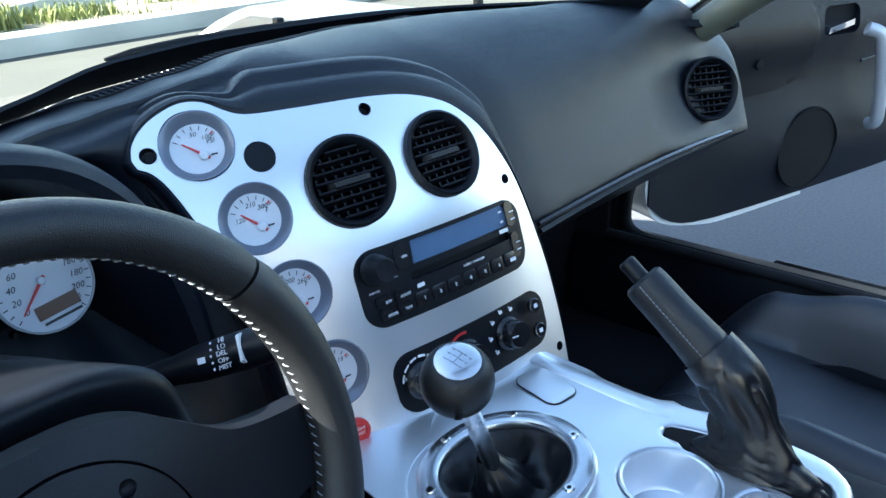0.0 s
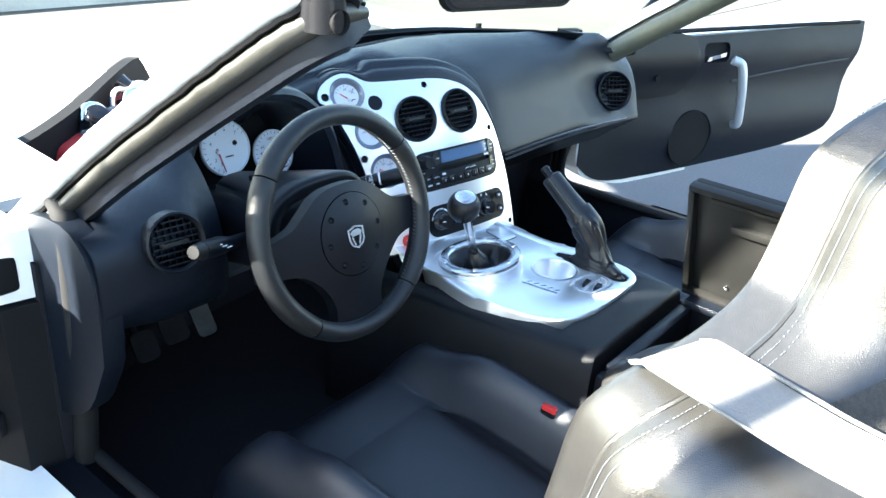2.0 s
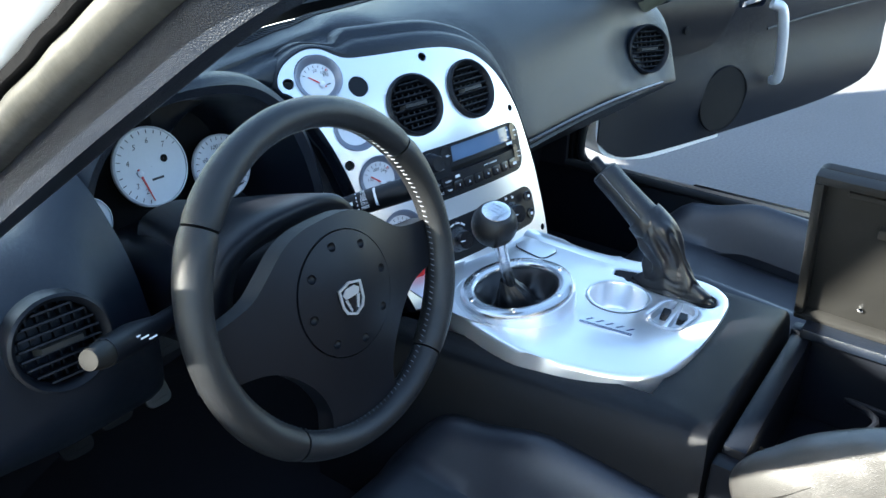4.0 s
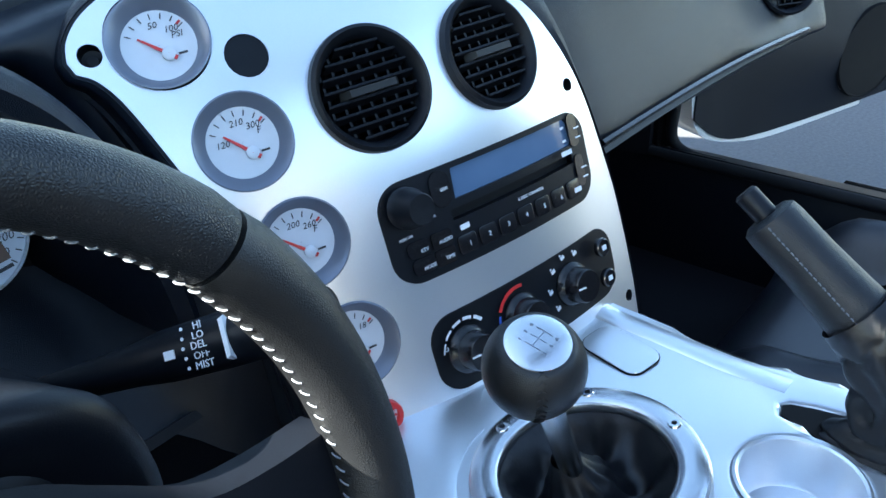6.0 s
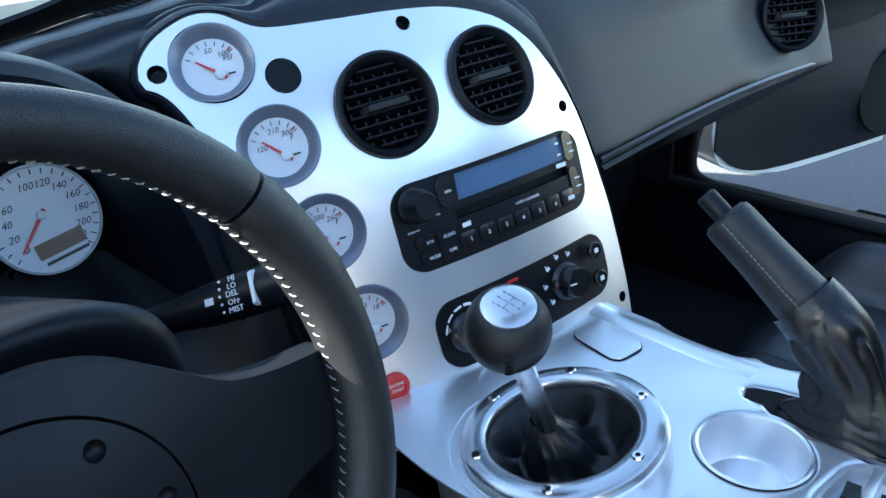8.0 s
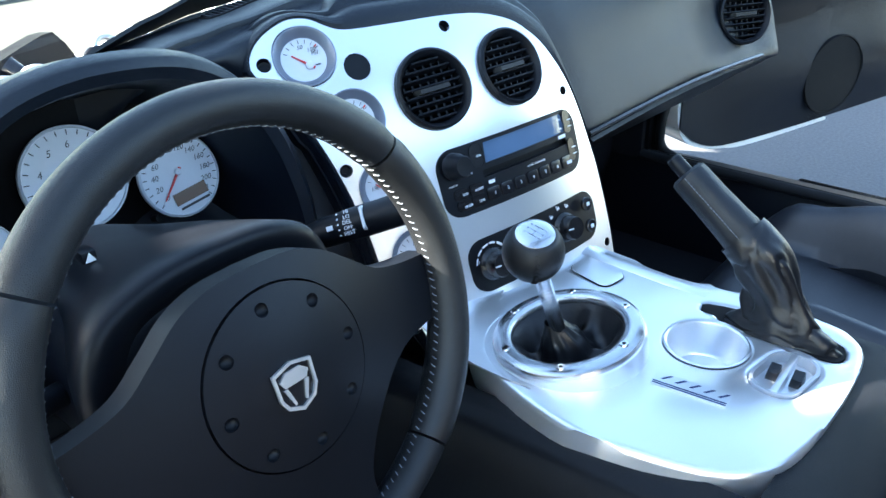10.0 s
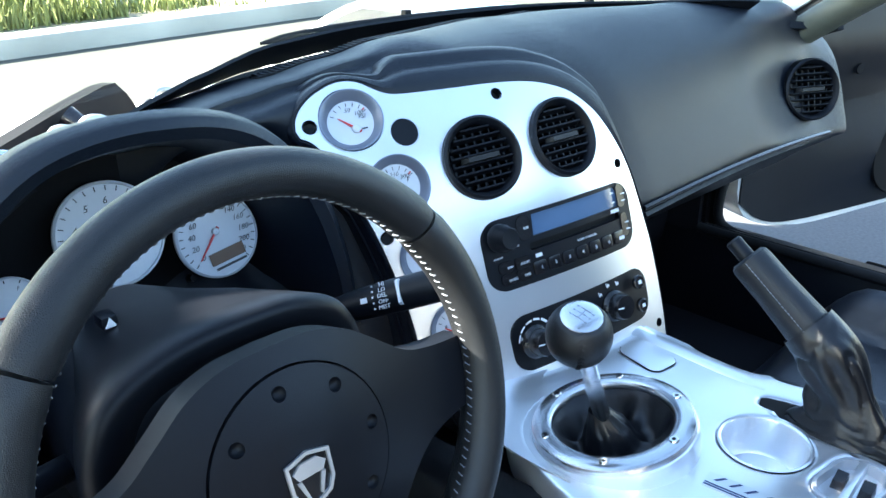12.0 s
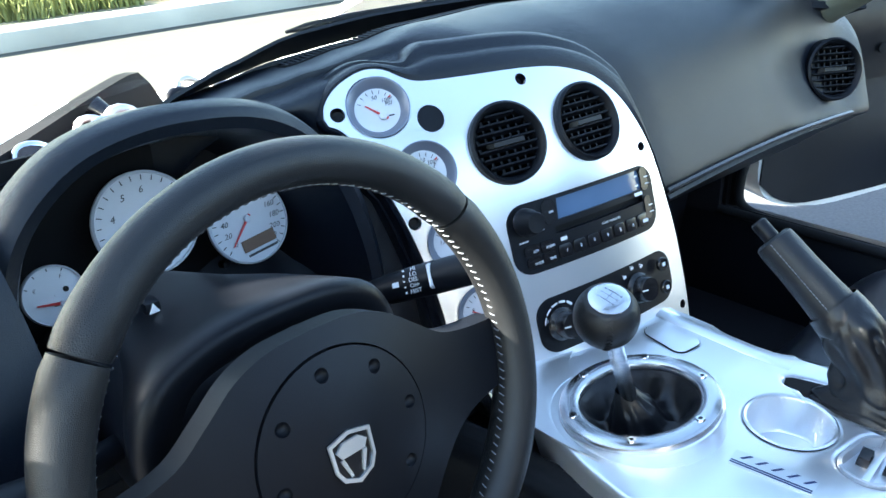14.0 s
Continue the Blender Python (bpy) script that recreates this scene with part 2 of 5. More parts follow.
def rounded(w, h, r, n=6, cx=0.0, cy=0.0, turn=0.0):
    """Outline of a rounded rectangle."""
    out = []
    for sx, sy, a0 in ((1, 1, 0), (-1, 1, 90), (-1, -1, 180), (1, -1, 270)):
        for k in range(n + 1):
            a = radians(a0 + 90 * k / n)
            out.append((sx * (w / 2 - r) + r * math.cos(a), sy * (h / 2 - r) + r * math.sin(a)))
    c, s = math.cos(turn), math.sin(turn)
    return [(cx + c * x - s * y, cy + s * x + c * y) for x, y in out]


def plate(outline, holes=(), z0=0.0, z1=0.003, cuts=0.0, bevel=0.0, shape=None):
    """A flat plate with holes, between z0 and z1; cuts: a grid at which it may bend; shape: where each point goes."""
    bm = bmesh.new()
    edges = []
    for loop in (outline, *holes):
        vs = [bm.verts.new((x, y, z1)) for x, y in loop]
        edges += [bm.edges.new((a, b)) for a, b in zip(vs, vs[1:] + vs[:1])]
    bmesh.ops.triangle_fill(bm, use_beauty=True, use_dissolve=False, edges=edges)
    if cuts:
        xs, ys = [p[0] for p in outline], [p[1] for p in outline]
        for axis, lo, hi in ((0, min(xs), max(xs)), (1, min(ys), max(ys))):
            k = lo + cuts
            while k < hi:
                co, no = [0, 0, 0], [0, 0, 0]
                co[axis], no[axis] = k, 1
                bmesh.ops.bisect_plane(bm, geom=bm.verts[:] + bm.edges[:] + bm.faces[:], plane_co=co, plane_no=no)
                k += cuts
    rim = [e for e in bm.edges if len(e.link_faces) == 1]
    got = bmesh.ops.extrude_face_region(bm, geom=bm.faces[:])
    low = [g for g in got["geom"] if isinstance(g, bmesh.types.BMVert)]
    for v in low:
        v.co.z = z0
    if bevel:
        keep = [e for e in bm.edges if all(abs(v.co.z - z1) < 1e-7 for v in e.verts) and any(abs(f.normal.z) < 0.5 or any(abs(w.co.z - z0) < 1e-7 for w in f.verts) for f in e.link_faces)]
        bmesh.ops.bevel(bm, geom=keep, offset=bevel, segments=3, profile=0.5, affect="EDGES", clamp_overlap=True)
    if shape:
        for v in bm.verts:
            v.co = shape(v.co)
    return bm


def letters(text, size, place, mat, parent, name="lettering", depth=0.0002, align="CENTER", slant=0.0, label=""):
    """Words in the built-in font as a mesh; place: the matrix of the text's own plane."""
    cu = bpy.data.curves.new("tmp", "FONT")
    cu.body, cu.size, cu.extrude, cu.align_x, cu.align_y, cu.shear, cu.resolution_u = text, size, depth, align, "CENTER", slant, 2
    ob = bpy.data.objects.new("tmp", cu)
    me = bpy.data.meshes.new_from_object(ob)
    bpy.data.objects.remove(ob)
    bpy.data.curves.remove(cu)
    bm = bmesh.new()
    bm.from_mesh(me)
    bpy.data.meshes.remove(me)
    return part(name, bm, mat, parent, label, 0, place)


def lerp(a, b, t):
    return a + (b - a) * t


def table(keys, x):
    """Piecewise smooth value: keys are (x, value or tuple)."""
    if x <= keys[0][0]:
        return np.array(keys[0][1], float)
    for (x0, v0), (x1, v1) in zip(keys, keys[1:]):
        if x <= x1:
            t = (x - x0) / (x1 - x0)
            t = t * t * (3 - 2 * t)
            return np.array(v0, float) * (1 - t) + np.array(v1, float) * t
    return np.array(keys[-1][1], float)


# ---- ground and far strips ----
def strip(name, x0, x1, y0, y1, z0, z1, mat, label, category, bevel=0.0):
    ob = part(name, box(x0, x1, y0, y1, z0, z1, bevel), mat)
    return tagged(ob, label, category, kind="structure")


strip("ground", -400, 400, -400, 700, -0.3, 0.0, ASPHALT, "dark grey asphalt car park with fine aggregate", "ground")
strip("road", -60, 60, 2.6, 5.95, -0.05, 0.006, ROAD, "pale worn asphalt lane along the kerb", "road")
strip("kerb", -60, 60, 5.95, 6.25, -0.05, 0.15, CONCRETE, "pale concrete kerb edging the lane", "kerb", 0.02)
strip("verge", -60, 60, 6.25, 7.15, -0.05, 0.13, SOIL, "dry soil strip with weeds behind the kerb", "verge")
strip("pavement", -60, 60, 7.15, 10.0, -0.05, 0.125, CONCRETE, "grey concrete pavement behind the verge", "pavement", 0.01)
strip("far_road", -200, 200, 10.0, 60, -0.05, 0.02, ROAD, "wide pale road in bright sun", "road")
far_kerb = part("far_kerb", box(-1.0, 16, -0.14, 0.14, 0.0, 0.26, 0.02), CONCRETE, m=pose(3.0, 7.50, 0, 0, 0, 34.7))
tagged(far_kerb, "slanting white concrete kerb across the pavement", "kerb", kind="structure")


def grass(name, spots, label):
    """Tufts of bent blades as one mesh."""
    rng = random.Random(5)
    bm = bmesh.new()
    for x0, x1, y0, y1, z, count, tall in spots:
        for _ in range(count):
            x, y = rng.uniform(x0, x1), rng.uniform(y0, y1)
            if noise.noise((x * 1.3, y * 2.0, 0)) < -0.12:
                continue
            h, a, lean = tall * rng.uniform(0.4, 1.0), rng.uniform(0, 6.28), rng.uniform(0.1, 0.7)
            w = 0.006 + 0.006 * rng.random()
            d = Vector((math.cos(a), math.sin(a), 0))
            s = Vector((-d.y, d.x, 0)) * w
            p = Vector((x, y, z))
            v = [bm.verts.new(q) for q in (p - s, p + s, p + d * lean * h * 0.4 + Vector((0, 0, h * 0.65)) + s * 0.7, p + d * lean * h * 0.4 + Vector((0, 0, h * 0.65)) - s * 0.7,
                                           p + d * lean * h + Vector((0, 0, h * 0.95)))]
            bm.faces.new((v[0], v[1], v[2], v[3]))
            bm.faces.new((v[3], v[2], v[4]))
    ob = part(name, bm, GRASS, smooth=0)
    return tagged(ob, label, "grass", kind="stuff")


grass("grass", [(-1, 12, 6.55, 7.1, 0.12, 5200, 0.16), (-2, 3.2, 8.9, 12.0, 0.12, 5200, 0.34), (0.5, 9, 6.15, 6.3, 0.1, 350, 0.14), (-1.5, 2.3, 6.4, 7.6, 0.12, 6500, 0.30), (0.2, 2.0, 6.9, 7.8, 0.12, 2500, 0.42)], "dry yellow-green weeds along the kerb")


# ---- dashboard ----
DASH_KEYS = []


def dash_key(x, *profile):
    """One cross-section of the dashboard: y and z from the screen down to the knees."""
    DASH_KEYS.append((x, list(profile)))


dash_key(-0.80, (.34, .74), (.30, .75), (.26, .765), (.21, .775), (.17, .77), (.15, .75), (.145, .70), (.15, .66), (.20, .62), (.30, .60))
dash_key(-0.66, (.37, .775), (.33, .785), (.29, .80), (.24, .805), (.19, .79), (.155, .76), (.15, .71), (.155, .66), (.20, .60), (.30, .57))
dash_key(-0.575, (.41, .80), (.37, .815), (.33, .835), (.29, .835), (.25, .81), (.21, .76), (.19, .71), (.18, .66), (.20, .60), (.30, .57))
dash_key(-0.545, (.44, .815), (.43, .82), (.42, .82), (.425, .815), (.43, .81), (.43, .78), (.43, .72), (.42, .66), (.34, .61), (.30, .57))
dash_key(-0.40, (.47, .838), (.45, .848), (.435, .850), (.43, .845), (.43, .835), (.43, .78), (.43, .72), (.42, .66), (.34, .61), (.30, .57))
dash_key(-0.32, (.495, .843), (.45, .850), (.402, .855), (.395, .847), (.372, .843), (.372, .834), (.43, .815), (.43, .70), (.34, .61), (.30, .57))
dash_key(-0.26, (.51, .846), (.46, .855), (.410, .860), (.402, .851), (.374, .847), (.370, .835), (.41, .80), (.43, .68), (.34, .61), (.30, .57))
dash_key(-0.20, (.52, .850), (.47, .859), (.414, .865), (.405, .856), (.376, .852), (.364, .82), (.34, .76), (.32, .70), (.29, .62), (.28, .52))
dash_key(-0.11, (.53, .855), (.47, .868), (.412, .875), (.402, .866), (.376, .861), (.355, .83), (.32, .77), (.29, .70), (.265, .61), (.265, .51))
dash_key(-0.02, (.535, .858), (.47, .879), (.42, .889), (.36, .884), (.325, .868), (.31, .84), (.29, .78), (.265, .70), (.24, .60), (.25, .50))
dash_key(0.13, (.53, .858), (.46, .886), (.40, .887), (.34, .872), (.30, .84), (.27, .79), (.245, .74), (.225, .70), (.215, .665), (.23, .64))
dash_key(0.22, (.51, .858), (.45, .885), (.39, .884), (.335, .867), (.29, .835), (.257, .79), (.234, .74), (.215, .70), (.203, .668), (.215, .655))
dash_key(0.50, (.41, .866), (.38, .879), (.35, .877), (.31, .86), (.275, .83), (.25, .79), (.233, .750), (.215, .71), (.200, .672), (.21, .66))
dash_key(0.64, (.36, .861), (.335, .871), (.315, .868), (.285, .85), (.268, .82), (.256, .785), (.245, .74), (.222, .695), (.197, .655), (.205, .643))
dash_key(0.72, (.33, .858), (.31, .866), (.295, .862), (.275, .845), (.258, .815), (.245, .78), (.232, .735), (.212, .69), (.190, .652), (.20, .64))
dash_key(0.81, (.31, .83), (.305, .84), (.295, .835), (.285, .82), (.252, .795), (.226, .765), (.206, .725), (.190, .685), (.176, .648), (.19, .638))


def dash_profile(x):
    prof = table([(k, np.array(v)) for k, v in DASH_KEYS], x)
    return smooth_line(prof, 4)


dashboard = thing("dashboard", (0, 0.4, 0.6), "black grained soft-skin dashboard with a rounded passenger side", "dashboard")
dash_rows = [dash_profile(lerp(-0.80, 0.81, i / 120)) for i in range(121)]
dash_lines = [[(lerp(-0.80, 0.81, i / 120), *p) for p in row] for i, row in enumerate(dash_rows)]
for x, pull in ((.820, .10), (.828, .28), (.832, .55), (.833, .95)):
    dash_lines.append([(x, lerp(y, .30, pull), lerp(z, .74, pull)) for _, y, z in dash_lines[120]])
for k, row in enumerate(dash_lines):
    swell = min(max((k - 96) / 24, 0), 1) ** 2
    dash_lines[k] = [(x + swell * (.026 * math.sin(math.pi * min(1.15 * q / (len(row) - 1), 1)) - .016), y, z) for q, (x, y, z) in enumerate(row)]
bm = loft(dash_lines, closed=False)
part("dash_skin", bm, DASH, dashboard)
# the lower flap under the moulding line, and the knee panel on the driver's side
bm = sheet(lambda s, t: (lerp(0.20, 0.80, s), lerp(.208, .30, t) + .01 * math.sin(3.1 * t) - 0.012 * s, lerp(.655, .585, t ** 0.8) - 0.014 * s + .010 * math.sin(math.pi * s) * (1 - t)), 20, 8, 0.006, (0, 0, -1))
part("glovebox_bottom", bm, PLASTIC, dashboard)
bm = sheet(lambda s, t: (lerp(0.185, 0.80, s), lerp(.2005, .186, s) - 0.003 * math.sin(math.pi * t), lerp(.667, .6475, s) + .010 * math.sin(math.pi * s) + 0.008 * (t - 0.5)), 30, 3, 0.004, (0, 1, 0))
part("moulding_line", bm, PLASTIC_GLOSS, dashboard, "thin raised edge under the passenger panel")
bm = sheet(lambda s, t: (lerp(-0.78, -0.16, s), lerp(.30, .44, t), lerp(.575, .50, t)), 12, 5, 0.008, (0, 0, -1))
part("knee_panel", bm, PLASTIC, dashboard)
END = smooth_line([(.150, .60), (.146, .69), (.165, .755), (.22, .785), (.33, .765), (.43, .70), (.45, .58), (.40, .48), (.30, .45), (.21, .50), (.150, .60)], 3)[:-1]
part("dash_end", plate(END, (), -.805, -.772, 0, .008, lambda p: Vector((p.z, p.x, p.y))), DASH, dashboard, "rounded end panel by the door", smooth=60)
# defroster grille behind the screen: a dark slot with upright bars
def dash_top(x, y):
    pr = dash_profile(x)
    return float(np.interp(-y, [-p[0] for p in pr[:12]], [p[1] for p in pr[:12]]))


slot_y = lambda x, k: .484 - .55 * max(0, x - .05) ** 2 - .30 * max(0, -x) ** 2 + .010 * k
part("defroster_slot", sheet(lambda s, t: (lerp(-.20, .26, s), slot_y(lerp(-.20, .26, s), lerp(-1, 1, t)), dash_top(lerp(-.20, .26, s), slot_y(lerp(-.20, .26, s), lerp(-1, 1, t))) + .0015), 46, 2, .004, (0, 0, -1)), PIT, dashboard, "dark defroster slot")
for i in range(60):
    x = lerp(-.195, .255, i / 59)
    y = slot_y(x, 0)
    part("grille_slat", box(x - .0016, x + .0016, y - .0095, y + .0095, dash_top(x, y) - .002, dash_top(x, y) + .0035), DASH, dashboard)


# ---- round air vents ----
def round_vent(radius, slats, name, label, group, m, mat_ring=PLASTIC):
    """A round louvre: bowl, rim, level slats, upright fins and a thumb tab; the frame m faces along its z."""
    v = thing(name, m.translation, label, "air vent", group)
    r = radius
    part("rim", lathe([(r * 0.80, -0.004), (r * 0.86, 0.003), (r * 0.93, 0.006), (r * 0.99, 0.004), (r, -0.004), (r * 0.99, -0.02)], 56), mat_ring, v, m=m)
    part("bowl", lathe([(r * 0.81, -0.003), (r * 0.80, -0.03), (0.0005, -0.034)], 40), PIT, v, m=m)
    for i in range(slats):
        y = r * 0.80 * (2 * (i + 0.5) / slats - 1)
        w = math.sqrt(max((r * 0.80) ** 2 - y * y, 1e-6)) * 0.98
        part("slat", box(-w, w, -0.0011, 0.0011, -0.012, 0.0012, 0.0005, 1), PLASTIC, v, m=m @ pose(0, y, 0, -14, 0, 0))
    fins = 7
    for i in range(fins):
        x = r * 0.78 * (2 * (i + 0.5) / fins - 1)
        h = math.sqrt(max((r * 0.79) ** 2 - x * x, 1e-6)) * 0.98
        part("fin", box(x - .0009, x + .0009, -h, h, -0.022, -0.0085), PLASTIC, v, m=m)
    part("tab", loft([[(sx * (0.52 - 0.08 * k) * r, sy * (0.085 - 0.02 * k) * r, -0.004 + 0.006 * k) for sx, sy in ((-1, -1), (1, -1), (1, 1), (-1, 1))] for k in (0, 1, 1.5)]), PLASTIC_GREY, v, "ribbed thumb tab", m=m)
    return v


def facing(place, normal, up=(0, 0, 1), turn=0.0):
    """A frame at place whose z looks along normal and whose y leans to up."""
    z = Vector(normal).normalized()
    x = Vector(up).cross(z).normalized()
    y = z.cross(x)
    return Matrix.Translation(place) @ Matrix((x, y, z)).transposed().to_4x4() @ pose(0, 0, 0, 0, 0, turn)


round_vent(0.052, 8, "air_vent", "round black louvred air vent in the passenger end of the dashboard", "end vents", facing((0.699, 0.211, 0.731), (-0.50, -0.82, 0.27)))
round_vent(0.043, 8, "air_vent", "round black louvred air vent in the driver's end of the dashboard", "end vents", facing((-0.690, 0.138, 0.752), (-0.12, -0.97, 0.22)))


# ---- centre bezel ----
BC, BN, BU, BV = Vector((-.0566, .2512, .7527)), Vector((-.3186, -.8992, .3000)), Vector((.9426, -.3339, 0)), Vector((.1002, .2828, .9539))


def bez_h(u, v):
    return .024 - (.9 if u > 0 else .65) * u * u - 1.5 * max(v + .03, 0) ** 2


def bez(u, v, w=0.0):
    u, v, w = float(u), float(v), float(w)
    return BC + u * BU + v * BV + (bez_h(u, v) + w) * BN


def bezm(u, v, w=0.0, turn=4.5):
    u, v = float(u), float(v)
    du = BU - (1.8 if u > 0 else 1.3) * u * BN
    dv = BV - 3.0 * max(v + .03, 0) * BN
    z = du.cross(dv).normalized()
    x = du.normalized()
    y = z.cross(x)
    return Matrix.Translation(bez(u, v, w)) @ Matrix((x, y, z)).transposed().to_4x4() @ pose(0, 0, 0, 0, 0, turn)


BEZ_OUT = [(-.197, .083), (-.194, .095), (-.184, .108), (-.168, .119), (-.146, .127), (-.126, .125), (-.110, .115), (-.098, .109), (-.080, .1065),
           (-.032, .106), (.028, .106), (.076, .102), (.116, .090), (.138, .075), (.155, .058), (.170, .034), (.184, .006), (.194, -.020), (.203, -.048),
           (.212, -.080), (.220, -.112), (.227, -.160), (.231, -.200), (.232, -.250), (.10, -.265), (-.070, -.265), (-.082, -.229), (-.098, -.230), (-.107, -.224), (-.110, -.205),
           (-.113, -.165), (-.119, -.115), (-.132, -.060), (-.145, -.018), (-.158, .017), (-.173, .053), (-.184, .069), (-.194, .075)]
BEZ_OUT = [tuple(p) for p in smooth_line(BEZ_OUT[:23], 3)] + BEZ_OUT[23:26] + [tuple(p) for p in smooth_line(BEZ_OUT[26:], 3)]
GAUGES = [(-.141, .087), (-.109, .013), (-.088, -.064), (-.068, -.147)]
VENTS = [(-.0135, .029), (.0945, .037)]
SMALL_HOLES = [(-.183, .085, .0075), (.023, .094, .0065), (.173, -.004, .0055), (.219, -.211, .0055), (-.130, -.037, .0070), (-.0975, -.197, .0075), (-.0905, .067, .0145)]
PLUG = SMALL_HOLES[-1]
T45 = radians(4.5)
bezel = thing("centre_stack", bez(0, -.2), "satin silver centre stack panel with round cut-outs", "bezel")
holes = [circle(u, v, .0325, 36) for u, v in GAUGES] + [circle(u, v, .0445, 48) for u, v in VENTS] + [circle(u, v, r, 20) for u, v, r in SMALL_HOLES]
holes += [rounded(.2150, .0790, .022, 7, .077, -.0715, T45), rounded(.2120, .0640, .022, 7, .0945, -.1720, T45 + .01)]
part("bezel_plate", plate(BEZ_OUT, holes, -0.0045, 0.0, 0.014, 0.0, lambda p: bez(p.x, p.y, p.z)), SILVER, bezel, smooth=30)
for u, v, r in SMALL_HOLES[:-1]:
    part("screw_recess", lathe([(r * 1.0, 0.0005), (r * 0.97, -.010), (r * .55, -.011), (r * .5, -.009), (0.0003, -.009)], 20), PLASTIC, bezel, m=bezm(u, v))
part("blanking_plug", lathe([(PLUG[2] * 1.02, -.004), (PLUG[2], -.0012), (.0003, -.0010)], 28), PLASTIC, bezel, "flush black blanking plug", m=bezm(PLUG[0], PLUG[1]))
# black surround behind the plate's edge
n_out = len(BEZ_OUT)
rings = []
for i, (u, v) in enumerate(BEZ_OUT):
    a, b = Vector(BEZ_OUT[i - 1]), Vector(BEZ_OUT[(i + 1) % n_out])
    d = (b - a).normalized()
    o = Vector((-d.y, d.x))          # outward for this winding
    wide = 0.016 * min(max((v + 0.02) / 0.08, 0.22), 1.0) if u > -.15 else 0.010
    k = min(wide / .016, .30 + .70 * min(max((u + .125) / .055, 0), 1))
    steps = [(-.003, -.003), (.002, -.001), (.009 * k, .0015), (.020 * k, -.001), (.0235 * k, -.004), (.026 * k, -.010), (.028 * k, -.020), (.031 * k, -.0225),
             (.040 * k, -.0215), (.044 * k, -.025), (.047 * k, -.034), (.049 * k, -.075)]
    rings.append([bez(u + o.x * a, v + o.y * a, b) for a, b in steps])
rings.append(rings[0])
part("surround", loft(rings, closed=False), DASH, bezel, "black grained surround of the bezel")
for u, v in VENTS:
    round_vent(0.0455, 8, "air_vent", "large round black louvred air vent in the silver bezel", "bezel vents", bezm(u, v, 0.001))


def dial_text(texts, radius, m, parent, size, mat=GAUGE_INK, slant=0.25):
    for word, deg in texts:
        a = radians(deg)
        letters(word, size, m @ pose(radius * math.cos(a), radius * math.sin(a), 0.0008), mat, parent, "numeral", 0.00005, slant=slant)


def ticks(angles, r0, r1, wide, m, parent, mat=GAUGE_INK):
    bm = None
    for deg in angles:
        b = box(r0, r1, -wide / 2, wide / 2, 0.0002, 0.0006)
        b.transform(pose(0, 0, 0, 0, 0, deg))
        bm = join(bm, b)
    part("tick_marks", bm, mat, parent, m=m, smooth=0)


def needle(deg, length, m, parent, hub=0.0045, tail=0.006):
    bm = loft([[(-tail, -.0017, .0022), (-tail, .0017, .0022), (length, .0007, .0022), (length, -.0007, .0022)],
               [(-tail, -.0012, .0032), (-tail, .0012, .0032), (length, .0005, .0028), (length, -.0005, .0028)]])
    part("needle", bm, RED, parent, "red pointer", m=m @ pose(0, 0, 0, 0, 0, deg))
    part("needle_hub", lathe([(hub, 0.0006), (hub, 0.003), (hub * .7, 0.004), (0.0002, 0.004)], 18), GAUGE_WHITE, parent, m=m)


DIALS = [([("50", 92), ("100", 40), ("PSI", 18)], 158), ([("120", 172), ("210", 92), ("300", 44), ("F", 22)], 155),
         ([("130", 172), ("200", 98), ("260", 48), ("F", 26)], 158), ([("8", 160), ("13", 92), ("18", 45)], 165)]
for (u, v), (words, deg) in zip(GAUGES, DIALS):
    m = bezm(u, v, 0.0)
    g = part("gauge", lathe([(.0335, 0.0012), (.0325, 0.0016), (.0300, 0.0), (.0262, -.0065), (.0240, -.0090)], 48), GAUGE_CUP, bezel, "recessed silver gauge cup", m=m)
    fm = m @ pose(0, 0, -0.0088)
    part("dial_face", lathe([(.0245, 0.0), (.0002, 0.0002)], 40), GAUGE_WHITE, g, "white dial", m=fm)
    hubm = fm @ pose(0.004, -0.008, 0)
    ticks([30, 50, 70, 90, 110, 130, 150], .0180, .0220, .0007, fm, g)
    ticks([36], .0185, .0220, .0016, fm, g, RED)
    dial_text(words, .0135, fm, g, .0064)
    needle(deg - 20, .0215, hubm, g)
    part("symbol", box(.010, .016, -.0095, -.0080, .0002, .0006), GAUGE_INK, g, m=fm, smooth=0)

# engine start button
sb = part("start_button", lathe([(.0125, 0.0), (.0125, .004), (.0118, .0055), (.0085, .0058), (.0078, .0045), (.0002, .0048)], 32), RED, bezel, "round red start button", m=bezm(-.0585, -.207, 0.0))
letters("ENGINE", .0040, bezm(-.0585, -.207, .0052) @ pose(0, .0022, 0), PRINT, sb)
letters("START", .0040, bezm(-.0585, -.207, .0052) @ pose(0, -.0028, 0), PRINT, sb)


# ---- radio ----
RM = bezm(.077, -.0715, 0.0)
radio = thing("car_radio", RM.translation, "black car radio with a wide display and a row of buttons", "radio")


def bent(p, u0, v0, turn=T45):
    """From the flat face frame onto the curved stack."""
    c, s = math.cos(turn), math.sin(turn)
    return bez(u0 + c * p.x - s * p.y, v0 + s * p.x + c * p.y, p.z)


def on_radio(outline, z0, z1, mat, name, label="", bevel=0.0, holes=(), parent=None, cuts=0.02):
    return part(name, plate(outline, holes, z0, z1, cuts, bevel, lambda p: bent(p, .077, -.0715)), mat, parent or radio, label, smooth=35)


